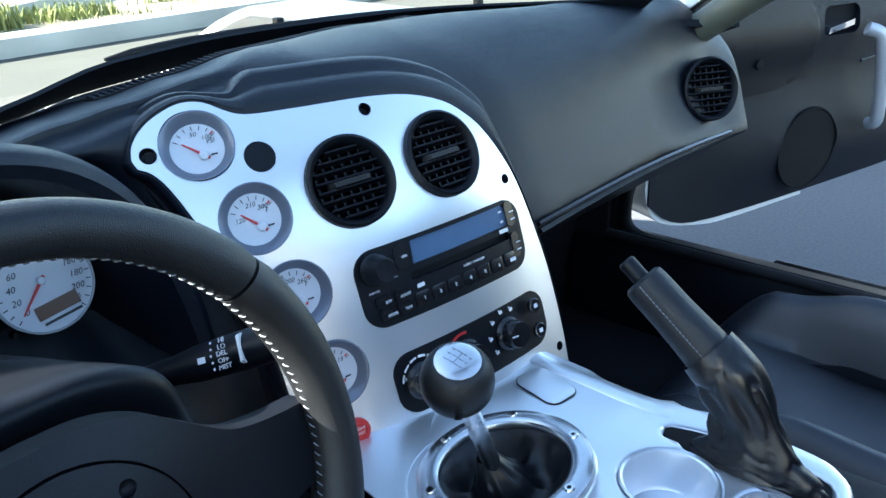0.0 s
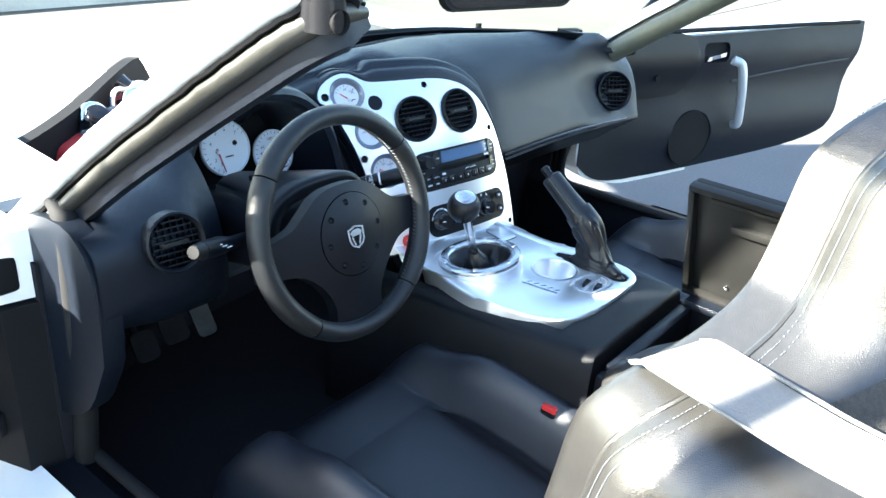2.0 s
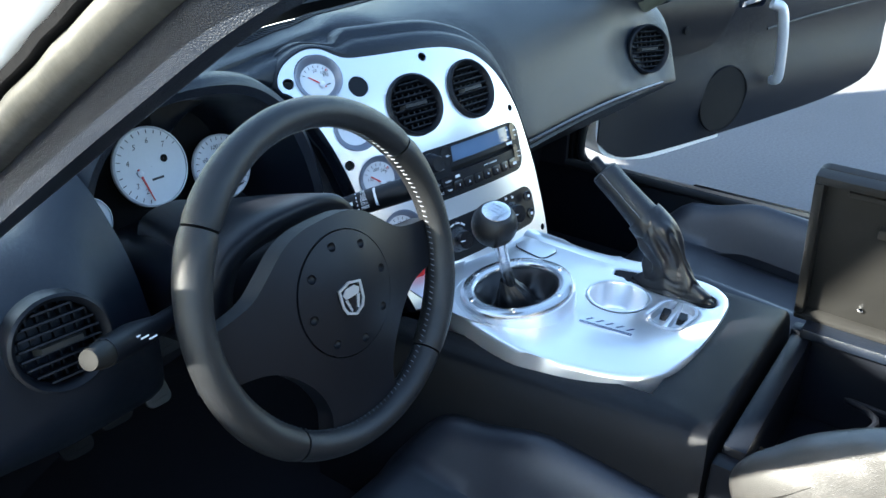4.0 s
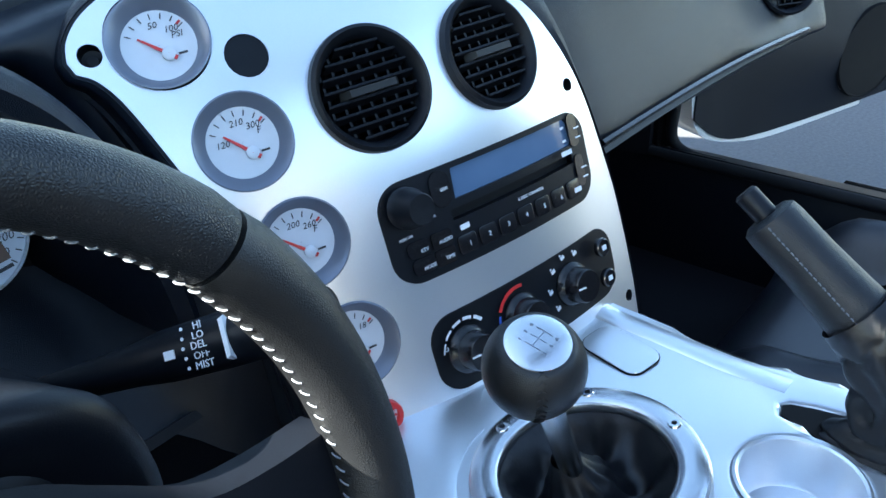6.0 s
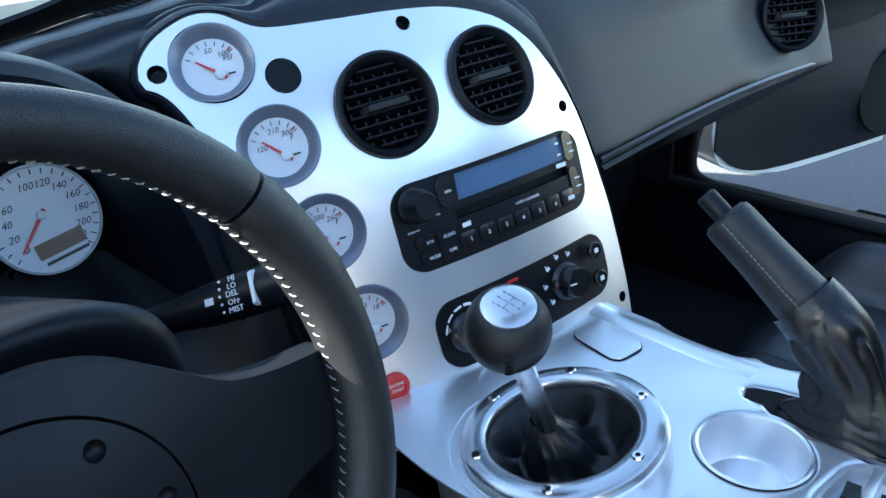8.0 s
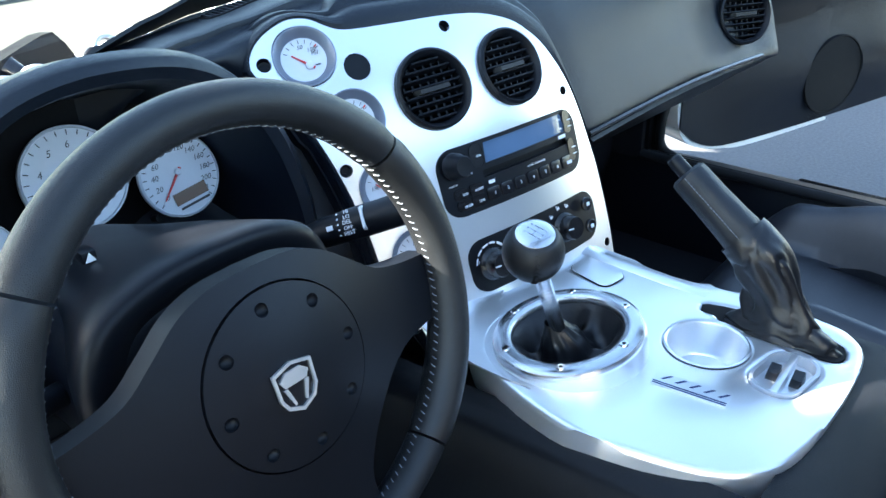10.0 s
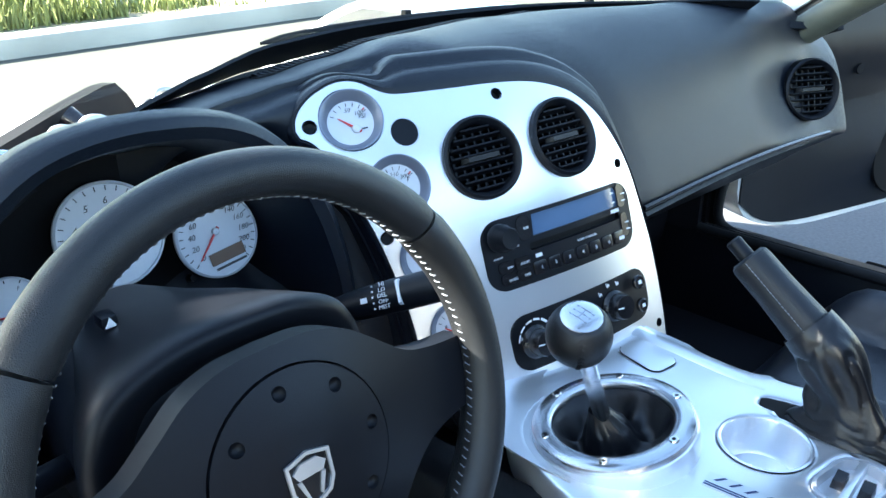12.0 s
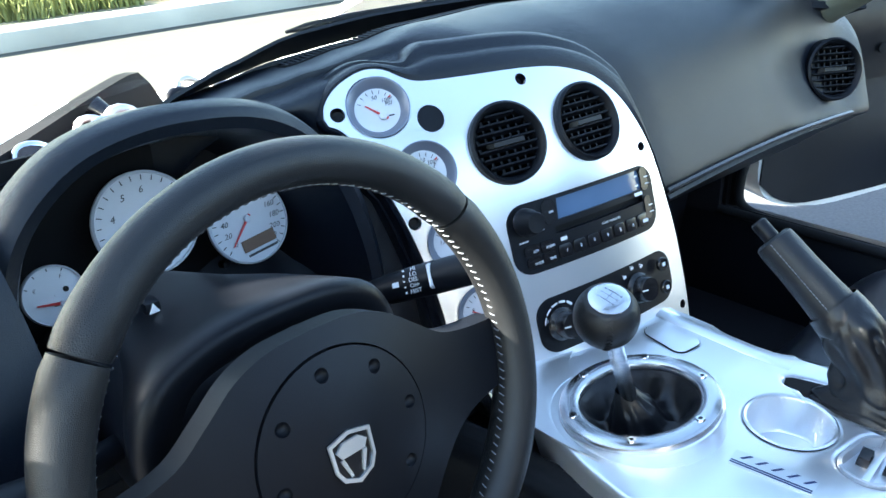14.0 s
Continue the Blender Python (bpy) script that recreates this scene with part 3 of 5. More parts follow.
disp_win = [(-.0435, .0115), (-.0415, .0350), (.084, .0350), (.0875, .0300), (.0885, .0150), (.0875, .0115)]
on_radio(rounded(.2145, .0785, .022, 7), -.012, .0012, PLASTIC, "faceplate", holes=[disp_win, rounded(.136, .0085, .002, 2, .018, .0005)])
on_radio(disp_win, -.006, -.0012, DISPLAY, "display", "display window, blue sky reflection put into its colour", parent=radio)
on_radio(rounded(.138, .010, .002, 2, .018, .0005), -.011, -.0065, PIT, "disc_slot")
for x, w, left in ((-.0545, .0175, 1), (.0925, .012, 0)):
    on_radio(rounded(w, .028, .009 if left else .005, 4, x, .0232), .001, .0028, PLASTIC_GLOSS, "rocker_button")
on_radio(rounded(.011, .028, .005, 4, .0925, -.0120), .001, .0028, PLASTIC_GLOSS, "rocker_button")
vm = RM @ pose(-.0880, .0205, 0.002)
part("volume_knob", lathe([(.0155, -.004), (.0150, .004), (.0128, .007), (.0120, .016), (.0108, .018), (.0002, .0175)], 36), PLASTIC, radio, m=vm)
for i in range(7):
    x = -.0430 + .0202 * i
    on_radio(rounded(.0172, .0150, .003, 3, x, -.0240), .001, .0032, PLASTIC_GLOSS, "preset_button", bevel=.0004)
    if i < 6:
        letters(str(i + 1), .0055, RM @ pose(x, -.0240, .0036), PRINT, radio)
    else:
        part("print_bar", box(-.004, .004, -.002, .002, .0033, .0036), PRINT, radio, m=RM @ pose(x, -.0240, 0), smooth=0)
for x, y, w, word in ((-.0845, -.0130, .019, "RTV"), (-.0835, -.0265, .019, "MODE"), (-.0642, -.0130, .0175, "AUDIO"), (-.0642, -.0265, .0175, "TIME")):
    on_radio(rounded(w, .0125, .0045 if x < -.07 else .002, 4, x, y), .001, .0030, PLASTIC_GLOSS, "mode_button")
    letters(word, .0040, RM @ pose(x, y, .0036), PRINT, radio)
letters("6 DISC CHANGER", .0036, RM @ pose(.028, -.0100, .0018), PRINT, radio)
letters("SEEK", .0034, RM @ pose(-.0545, .0232, .0034), PRINT, radio)
letters("PUSH ON", .0028, RM @ pose(-.0965, .000, .0018), PRINT, radio)
letters("VOL", .0028, RM @ pose(-.0690, .007, .0018), PRINT, radio)
for x, y in ((.0905, .026), (.0905, .018), (.0905, -.008), (.0905, -.016)):
    part("print_bar", box(-.003, .003, -.0006, .0006, .003, .0034), PRINT, radio, m=RM @ pose(x, y, 0), smooth=0)
for y in (.0290, .0180):
    part("display_mark", box(-.002, .002, -.001, .001, -.0009, -.0004), PRINT, radio, m=RM @ pose(.078, y, 0), smooth=0)
part("disc_logo", box(-.006, .006, -.002, .002, .0013, .0017), PRINT, radio, m=RM @ pose(.076, .0085, 0), smooth=0)
part("disc_logo", box(-.0045, .0045, -.002, .002, .0013, .0017), PRINT, radio, m=RM @ pose(-.043, -.0105, 0), smooth=0)


# ---- climate panel ----
CM = bezm(.0945, -.1720, 0.0, 5.0)
climate = thing("climate_panel", CM.translation, "black climate control panel with three rotary knobs", "control panel")
part("panel", plate(rounded(.2115, .0635, .022, 7), (), -.012, .0010, .02, 0, lambda p: bent(p, .0945, -.1720, radians(5))), PLASTIC, climate, smooth=35)
for x in (-.080, -.020, .042):
    km = CM @ pose(x, .001, .001)
    kn = part("knob", lathe([(.0195, 0), (.0190, .003), (.0155, .006), (.0145, .017), (.0135, .019), (.0002, .0192)], 36), PLASTIC_GLOSS, climate, m=km)
    part("pointer", box(-.0125, -.004, -.0007, .0007, .0192, .0197), PRINT, kn, m=km @ pose(0, 0, 0, 0, 0, -8), smooth=0)


def arc(r, wide, a0, a1, m, mat, parent, name, steps=14, z=0.0012):
    pts = []
    for k in range(steps + 1):
        a = radians(lerp(a0, a1, k / steps))
        pts.append((math.cos(a), math.sin(a)))
    bm = loft([[(r * c, r * s, z), ((r + wide) * c, (r + wide) * s, z), ((r + wide) * c, (r + wide) * s, z + .0005), (r * c, r * s, z + .0005)] for c, s in pts])
    part(name, bm, mat, parent, m=m, smooth=0)


for k in range(5):
    arc(.0235, .0012 + .0004 * k, 165 - 26 * k, 145 - 26 * k, CM @ pose(-.080, .001, 0), PRINT, climate, "fan_mark", 4)
arc(.0235, .0028, 150, 75, CM @ pose(-.020, .001, 0), RED, climate, "warm_mark")
arc(.0235, .0020, 215, 158, CM @ pose(-.020, .001, 0), BLUE, climate, "cold_mark")
for a in (175, 135, 100, 65, 215):
    q = CM @ pose(.042 + .0255 * math.cos(radians(a)), .001 + .0255 * math.sin(radians(a)), .0010, 0, 0, 0)
    part("air_symbol", box(-.0022, .0022, -.0006, .0026, 0, .0005, 0), PRINT, climate, m=q @ pose(0, 0, 0, 0, 0, 20), smooth=0)
    part("air_symbol", lathe([(.0009, 0), (.0009, .0005), (.0001, .0005)], 10), PRINT, climate, m=q @ pose(-.0026, .0036, 0), smooth=0)
for y in (.017, -.012):
    b = part("push_button", lathe([(.0085, 0), (.0082, .0035), (.007, .0045), (.0002, .0040)], 24), PLASTIC_GLOSS, climate, m=CM @ pose(.0850, y, .001))
    part("symbol", box(-.0025, .0025, -.0022, .0022, .0050, .0054), PRINT, b, m=CM @ pose(.0850, y, .0005), smooth=0)
letters("O", .005, CM @ pose(-.1000, .010, .0014), PRINT, climate)


# ---- instrument hood and cluster ----
ARCH = smooth_line([(-.592, .640), (-.598, .70), (-.590, .775), (-.562, .832), (-.508, .873), (-.440, .889), (-.365, .884), (-.305, .863), (-.258, .822), (-.228, .765), (-.212, .69), (-.205, .62)], 5)
ARCH_C = np.array([-.392, .735])
cluster = thing("instrument_cluster", (-.39, .42, .62), "hooded black instrument cluster with white-faced dials and red pointers", "instrument cluster")


def hood_ring(p):
    p = np.array(p)
    d = (ARCH_C - p) / np.linalg.norm(ARCH_C - p)
    top = min(max((p[1] - 0.70) / 0.18, 0), 1)
    lip = lerp(.262, .292, top) + 0.030 * max(0, (p[0] + .39) / .19) * (1 - 0.4 * top)
    q = lambda inset, y: (p[0] + d[0] * inset, y, p[1] + d[1] * inset)
    return [q(.062, .45), q(.034, .40), q(0.010, lip + .06), q(.001, lip + .022), q(.005, lip + .006), q(.013, lip), q(.024, lip + .005), q(.030, lip + .02), q(.050, .40), q(.066, .432)]


part("hood_shell", loft([hood_ring(p) for p in ARCH], closed=False), DASH, cluster, "black moulded hood")
part("backplate", sheet(lambda s, t: (lerp(-.585, -.205, s), .424 - .10 * max(0, .66 - lerp(.60, .84, t)) , lerp(.60, .84, t)), 8, 10, .006, (0, 1, 0)), PIT, cluster)


def big_dial(place, r, words, marks, deg, hub_off, lcd=False):
    m = facing(place, (-.05, -.955, .29))
    d = part("dial", lathe([(r * 1.05, -.004), (r * 1.05, .001), (r * 1.0, .003), (r * .985, .001), (.0003, .0012)], 56), GAUGE_WHITE, cluster, "white dial face", m=m)
    fm = m @ pose(0, 0, .0012)
    hm = fm @ pose(*hub_off, 0)
    ticks(marks, r * .86, r * .96, .0009, fm, d)
    dial_text(words, r * .67, fm, d, r * .195)
    needle(deg, r * .80, hm, d, r * .09, r * .12)
    if lcd:
        part("odometer", box(-.5 * r, .42 * r, -.66 * r, -.36 * r, .0004, .0012), LCD, d, "dark odometer window", m=fm @ pose(.08 * r, 0, 0, 0, 0, 8), smooth=0)
        part("print_bar", box(-.42 * r, .42 * r, -.80 * r, -.74 * r, .0004, .0008), GAUGE_INK, d, m=fm @ pose(.06 * r, 0, 0, 0, 0, 8), smooth=0)
    else:
        part("print_bar", box(-.1 * r, .25 * r, -.36 * r, -.30 * r, .0004, .0008), GAUGE_INK, d, m=fm, smooth=0)
        part("warning_spot", lathe([(.10 * r, .0004), (.10 * r, .0008), (.0003, .0008)], 16), PIT, d, m=fm @ pose(.40 * r, .12 * r, 0), smooth=0)
    return d


big_dial((-.316, .383, .7335), .0415, [(str(20 * k), 222 - 24.5 * k) for k in range(12) if k not in (4, 5, 6)] + [("100", 102), ("120", 76)], [222 - 12.25 * k for k in range(23)], 228, (-.002, .004), True)
big_dial((-.416, .392, .7620), .0475, [("3", 215), ("4", 160), ("5", 120), ("6", 85), ("7", 45), ("2", 240)], [250 - 13 * k for k in range(18)], 282, (-.018, -.004))
big_dial((-.5130, .382, .7270), .026, [("F", 60), ("E", 150)], [150 - 30 * k for k in range(4)], 170, (.004, -.008))
part("reset_knob", lathe([(.004, 0), (.0035, .012), (.0002, .0125)], 14), PLASTIC, cluster, m=facing((-.345, .40, .690), (0, -.95, .3)))


# ---- steering column, stalks ----
column = thing("steering_column", (-.455, .25, .62), "black plastic steering column shroud", "steering column")


def rr3(w, h, r, y, cx, cz):
    return [(cx + a, y, cz + b) for a, b in rounded(w, h, r, 5)]


part("shroud", loft([rr3(.05, .02, .009, .112, -.455, .716), rr3(.13, .06, .028, .113, -.455, .716), rr3(.17, .09, .040, .118, -.455, .716), rr3(.19, .105, .045, .128, -.455, .715), rr3(.20, .113, .045, .142, -.455, .712), rr3(.205, .12, .04, .17, -.452, .702), rr3(.19, .12, .04, .26, -.45, .68), rr3(.18, .11, .04, .40, -.45, .64)]), PLASTIC, column)
BROW = smooth_line([(-.566, .690), (-.566, .735), (-.548, .775), (-.505, .795), (-.455, .800), (-.400, .796), (-.362, .776), (-.346, .738), (-.345, .695)], 5)


def brow_ring(p):
    x, z = p
    pull = lambda k: (lerp(x, -.455, k), lerp(z, .715, k))
    return [(pull(k)[0], y, pull(k)[1]) for k, y in ((.42, .122), (.24, .110), (.12, .106), (.05, .110), (.03, .118), (.09, .14), (.24, .19), (.45, .25), (.65, .32))]


part("shroud_brow", loft([brow_ring(p) for p in BROW], closed=False), PLASTIC, column, "rounded top half of the shroud", smooth=60)
hz = part("hazard_button", box(-.502, -.490, .205, .221, .770, .780, .003), PLASTIC, column, "hazard button with white triangle")
part("triangle", loft([[(-.496, .204, .779), (-.500, .204, .772), (-.492, .204, .772)], [(-.496, .2052, .779), (-.500, .2052, .772), (-.492, .2052, .772)]]), PRINT, hz, smooth=0)
stalk = thing("wiper_stalk", (-.36, .17, .715), "black wiper stalk with white printed settings", "stalk")
sa, sb2 = Vector((-.352, .255, .690)), Vector((-.252, .100, .758))
sd = (sb2 - sa).normalized()
part("lever", tube([sa + sd * d for d in (0, .04, .08, .100, .135, .185, .193, .195)], [.008, .009, .011, .0135, .0145, .0145, .011, .002], 16), PLASTIC, stalk)
sn = Vector((-.80, -.30, .52))
sn = (sn - sd * sn.dot(sd)).normalized()
sm = facing(sa + sd * .128, sn, up=sn.cross(sd))
sm = sm @ pose(0, 0, .0143)
for k, word in enumerate(("HI", "LO", "DEL", "OFF", "MIST")):
    letters(word, .0052, sm @ pose(.0005, .0096 - .0048 * k, .0004 - .0010 * abs(k - 2)), PRINT, stalk)
    part("dot", lathe([(.0009, 0), (.0009, .0004), (.0001, .0004)], 10), PRINT, stalk, m=sm @ pose(-.0085, .0096 - .0048 * k, -.0008 * abs(k - 2)), smooth=0)
part("wiper_symbol", box(-.003, .003, -.0022, .0022, 0, .0006), PRINT, stalk, m=sm @ pose(-.017, -.001, -.0005), smooth=0)
part("pointer_bar", loft([[(.014, -.011, -.004), (.0165, -.011, -.004), (.0165, .011, -.004), (.014, .011, -.004)], [(.0145, -.010, .0012), (.0170, -.009, .0012), (.0165, .010, .0012), (.014, .009, .0012)]]), PRINT, stalk, m=sm, smooth=0)
lamp_stalk = thing("light_stalk", (-.55, .17, .70), "black light stalk with clear-ended knob", "stalk")
part("lever", tube([(-.54, .17, .705), (-.60, .14, .722), (-.635, .125, .733), (-.672, .108, .744)], [.009, .010, .014, .013], 14), PLASTIC, lamp_stalk)
part("end_cap", tube([(-.668, .110, .743), (-.678, .105, .746), (-.690, .100, .750)], [.0120, .0120, .009], 16), PLASTIC_GREY, lamp_stalk)
for k in range(3):
    part("print_bar", box(-.004, .004, -.0007, .0007, 0, .0005), PRINT, lamp_stalk, m=facing((-.640 + .008 * k, .110, .742 - .004 * k), (0, -.9, .4)), smooth=0)


# ---- steering wheel ----
WM = facing((-.457, .047, .740), (0.0, -.9605, .278))
wheel = thing("steering_wheel", (-.457, .047, .740), "black leather three-spoke steering wheel with visible stitching", "steering wheel")
WR = 0.163


def rim_radius(deg):
    d = (deg + 180) % 360 - 180
    return .0151 + .0016 * math.exp(-((abs(abs(d) - 90) - 55) / 22) ** 2) - .0008 * (1 if -125 < d < -55 else 0)


def rim_piece(a0, a1, mat, name, label=""):
    n = max(6, int(abs(a1 - a0) / 3))
    rings = []
    for k in range(n + 1):
        deg = lerp(a0, a1, k / n)
        a = radians(deg)
        r = rim_radius(deg)
        if k in (0, n):
            r *= .94
        rings.append([((WR + r * math.cos(q)) * math.cos(a), (WR + r * math.cos(q)) * math.sin(a), 1.12 * r * math.sin(q)) for q in [2 * math.pi * j / 24 for j in range(24)]])
    return part(name, loft(rings), mat, wheel, label, m=WM)


rim_piece(37.5, 142.5, LEATHER_PERF, "rim_top", "perforated leather rim section")
rim_piece(143.3, 232, LEATHER, "rim_side", "smooth leather rim section")
rim_piece(-52, 36.7, LEATHER, "rim_side", "smooth leather rim section")
rim_piece(232.8, 307.2, LEATHER_PERF, "rim_bottom", "perforated leather rim section")
bm = None
for k in range(148):
    deg = 360 * k / 148
    a = radians(deg)
    r = rim_radius(deg)
    q = radians(180 - 7)
    p = lambda ang, rr, da: Vector(((WR + rr * math.cos(ang)) * math.cos(a + da), (WR + rr * math.cos(ang)) * math.sin(a + da), 1.12 * rr * math.sin(ang)))
    bm = join(bm, tube([p(q - .12, r * 1.0, -.006), p(q - .05, r * 1.025, -.003), p(q + .05, r * 1.025, .003), p(q + .12, r * 1.0, .006)], .0005, 5))
part("stitching", bm, STITCH, wheel, "grey cross stitching on the inner rim", m=WM)
HB = WM @ pose(-.005, -.013, 0)
HALF = [(0, .077), (.030, .075), (.055, .066), (.078, .049), (.100, .033), (.128, .025), (.160, .021), (.1605, -.029), (.130, -.031), (.105, -.036), (.085, -.048), (.066, -.068), (.053, -.090), (.047, -.112), (.050, -.138), (0, -.140)]
HALF = [tuple(p) for p in smooth_line(HALF[:7], 4)] + [tuple(p) for p in smooth_line(HALF[7:15], 4)] + [HALF[15]]
HUB = HALF + [(-x, y) for x, y in HALF[::-1] if x > 1e-6]


def hub_z(x, y):
    r2 = x * x + y * y
    return .030 * math.exp(-(r2 / .0105)) - .006


hub_shape = lambda p: Vector((p.x, p.y, p.z + hub_z(p.x, p.y)))
part("spokes", plate(HUB[::-1], [circle(0, 0, .0635, 48)], -.022, 0.0, .012, 0, hub_shape), PLASTIC, wheel, "black moulded three-spoke centre", m=HB, smooth=50)
DIMPLES = [(.0505 * math.cos(radians(52 + 45 * k)), .0505 * math.sin(radians(52 + 45 * k))) for k in range(8)]
cover = part("horn_pad", plate(circle(0, 0, .0620, 56), [circle(x, y, .0047, 14) for x, y in DIMPLES], -.012, .0008, .012, 0, hub_shape), PLASTIC, wheel, "round airbag cover", m=HB, smooth=50)
part("groove", lathe([(.060, -.006), (.066, -.006)], 48), PIT, wheel, m=HB @ pose(0, 0, hub_z(.0628, 0)))
for x, y in DIMPLES:
    part("dimple", lathe([(.0049, .0006), (.0042, -.002), (.002, -.0036), (.0002, -.0039)], 16), PLASTIC, cover, m=HB @ pose(x, y, hub_z(x, y)))
SH = [(-.0155, .0125), (0, .0165), (.0155, .0125), (.0150, -.006), (.011, -.0135), (0, -.0185), (-.011, -.0135), (-.0150, -.006)]
EM = HB @ pose(-.004, -.002, hub_z(0, 0) + .0008)
emblem = part("emblem", plate(SH, [[(x * .86, y * .86) for x, y in SH]], 0, .0022, 0, 0), SILVER, wheel, "chrome shield emblem", m=EM, smooth=20)
part("emblem_field", plate([(x * .87, y * .87) for x, y in SH], (), 0, .0006), PLASTIC_GLOSS, emblem, m=EM, smooth=0)
part("emblem_shape", plate([(-.0115, .006), (-.006, .0105), (.006, .0105), (.0115, .006), (.0085, .001), (-.0085, .001)], (), .0004, .0020), SILVER, emblem, m=EM, smooth=20)
for sx in (-1, 1):
    part("emblem_shape", plate([(sx * .010, .0), (sx * .007, .0), (sx * .0035, -.012), (sx * .005, -.013)][::sx], (), .0004, .0018), SILVER, emblem, m=EM, smooth=20)


# ---- centre console ----
console = thing("centre_console", (-.06, -.05, .2), "black centre console with a satin silver top plate", "console")
CON_OUT = [(.108, .24), (.104, .11), (.098, .02), (.106, -.04), (.110, -.10), (.106, -.16), (.095, -.185), (.070, -.203), (.015, -.209), (-.05, -.210), (-.115, -.205),
           (-.150, -.193), (-.175, -.172), (-.190, -.145), (-.203, -.10), (-.210, -.05), (-.212, -.01), (-.196, .06), (-.165, .12), (-.125, .165), (-.100, .20), (-.09, .24)]
CON_OUT = [tuple(p) for p in smooth_line(CON_OUT, 3)]
RING_C, RING_N = Vector((-.103, .044, .5685)), Vector((-.101, .1255, .987)).normalized()
SLOT = [(.048, -.036), (.064, -.038), (.078, -.10), (.074, -.172), (.058, -.188), (.040, -.186), (.034, -.165), (.034, -.09)]
SLOT = [tuple(p) for p in smooth_line(SLOT + SLOT[:1], 3)][:-1]
CUP = (-.012, -.070, .0415)
top_holes = [circle(RING_C.x, RING_C.y, .066, 48), circle(*CUP, 44), rounded(.078, .050, .022, 6, -.013, -.152, radians(-8)), SLOT]
part("top_plate", plate(CON_OUT[::-1], top_holes, .500, .552, 0, .009), SILVER, console, "satin silver top plate", smooth=45)
part("ring_base", lathe([(.080, -.075), (.0818, -.02), (.0812, -.004), (.078, -.001), (.060, -.001)], 64), SILVER, console, m=facing(RING_C, RING_N, (0, 1, 0)))
# concave flank from the stack down to the ring
def flank(s, t):
    a = np.array(bez(lerp(-.088, .06, s), -.214, -.0015))
    ang = radians(lerp(190, 88, s))
    b = np.array((RING_C.x + .087 * math.cos(ang), RING_C.y + .087 * math.sin(ang), .5535))
    c = np.array((lerp(-.205, -.06, s), lerp(.125, .175, s), .556))
    return tuple((1 - t) ** 2 * a + 2 * t * (1 - t) * c + t * t * b)


part("flank", sheet(flank, 28, 18, .002, (0, 0, -1)), SILVER, console, "silver flank under the stack")
# black body
shoulder = [(-.248, .20), (-.241, .40), (-.236, .486), (-.233, .506), (-.228, .522), (-.221, .533), (-.212, .540), (-.200, .543)]
part("body", loft([[(x, -.285 + (.245 + x) * .35, z), (.345 * .345 - (x + .245) * .38, -.285 + (.245 + x) * .35, z + .004 * (z > .5)), (.345 * .345 - (x + .245) * .38, .30 - (.245 + x) * .5, z + .004 * (z > .5)), (x - .011, .30 - (.245 + x) * .5, z - .032 * (z > .45))] for x, z in shoulder]
                  + [[(-.185, -.195, .543), (.090, -.195, .546), (.09, .26, .546), (-.195, .26, .510)], [(-.18, -.19, .46), (.085, -.19, .46), (.085, .25, .46), (-.19, .25, .46)]]), CONSOLE_SKIN, console, smooth=60)
bm = lathe([(CUP[2] + .003, .0006), (CUP[2] + .001, .0016), (CUP[2] - .001, .0004), (CUP[2] - .002, -.003), (CUP[2] - .004, -.036), (CUP[2] - .007, -.040), (.0003, -.040)], 48)
part("cup_holder", bm, SILVER, console, "silver cup holder", m=pose(CUP[0], CUP[1], .552))
TRAY = pose(-.013, -.152, .552, 0, 0, -8)
tray = part("switch_well", plate(rounded(.0785, .0505, .022, 6), [rounded(.072, .044, .020, 6)], -.012, .0008), SILVER_DULL, console, m=TRAY, smooth=30)
part("well_floor", plate(rounded(.074, .046, .020, 6), (), -.016, -.011), SILVER, tray, m=TRAY)
part("well_bar", box(-.036, .036, -.0035, .0035, -.012, .0015, .001), SILVER, tray, m=TRAY @ pose(0, 0, 0, 0, 0, 12))
for y in (-.0115, .0115):
    part("window_switch", loft([[(-.008, y - .006, -.011), (.008, y - .006, -.011), (.008, y + .006, -.011), (-.008, y + .006, -.011)], [(-.007, y - .005, -.002), (.007, y - .005, .001), (.007, y + .005, .001), (-.007, y + .005, -.002)]]), PLASTIC_GLOSS, tray, m=TRAY @ pose(.004, 0, 0, 0, 0, 12))
BM = pose(-.0935, -.0915, .5524, 0, 0, -83)
badge = part("badge", plate(rounded(.074, .0215, .002, 2), (), 0, .0008), SILVER, console, "silver badge with blue shapes", m=BM, smooth=0)
for k in range(2):
    part("blue_bar", box(-.036, .036, -.0092 + .0030 * k, -.0076 + .0030 * k, .0008, .0011), NAVY, badge, m=BM, smooth=0)
for k in range(5):
    x = -.030 + .014 * k
    part("blue_bar", loft([[(x, .0005, .0008), (x + .003, .0005, .0008), (x + .010, .0085, .0008), (x + .007, .0085, .0008)], [(x, .0005, .0011), (x + .003, .0005, .0011), (x + .010, .0085, .0011), (x + .007, .0085, .0011)]]), NAVY, badge, m=BM, smooth=0)
HM = pose(.044, .096, .5545, 2, -2, -10)
part("ash_lid", plate(rounded(.040, .060, .012, 5), (), 0, .0012, 0, .0005), SILVER, console, "small silver lid", m=HM)
part("ash_lid_gap", plate(rounded(.0415, .0615, .0125, 5), [rounded(.040, .060, .012, 5)], -.001, .0002), PIT, console, m=HM, smooth=0)

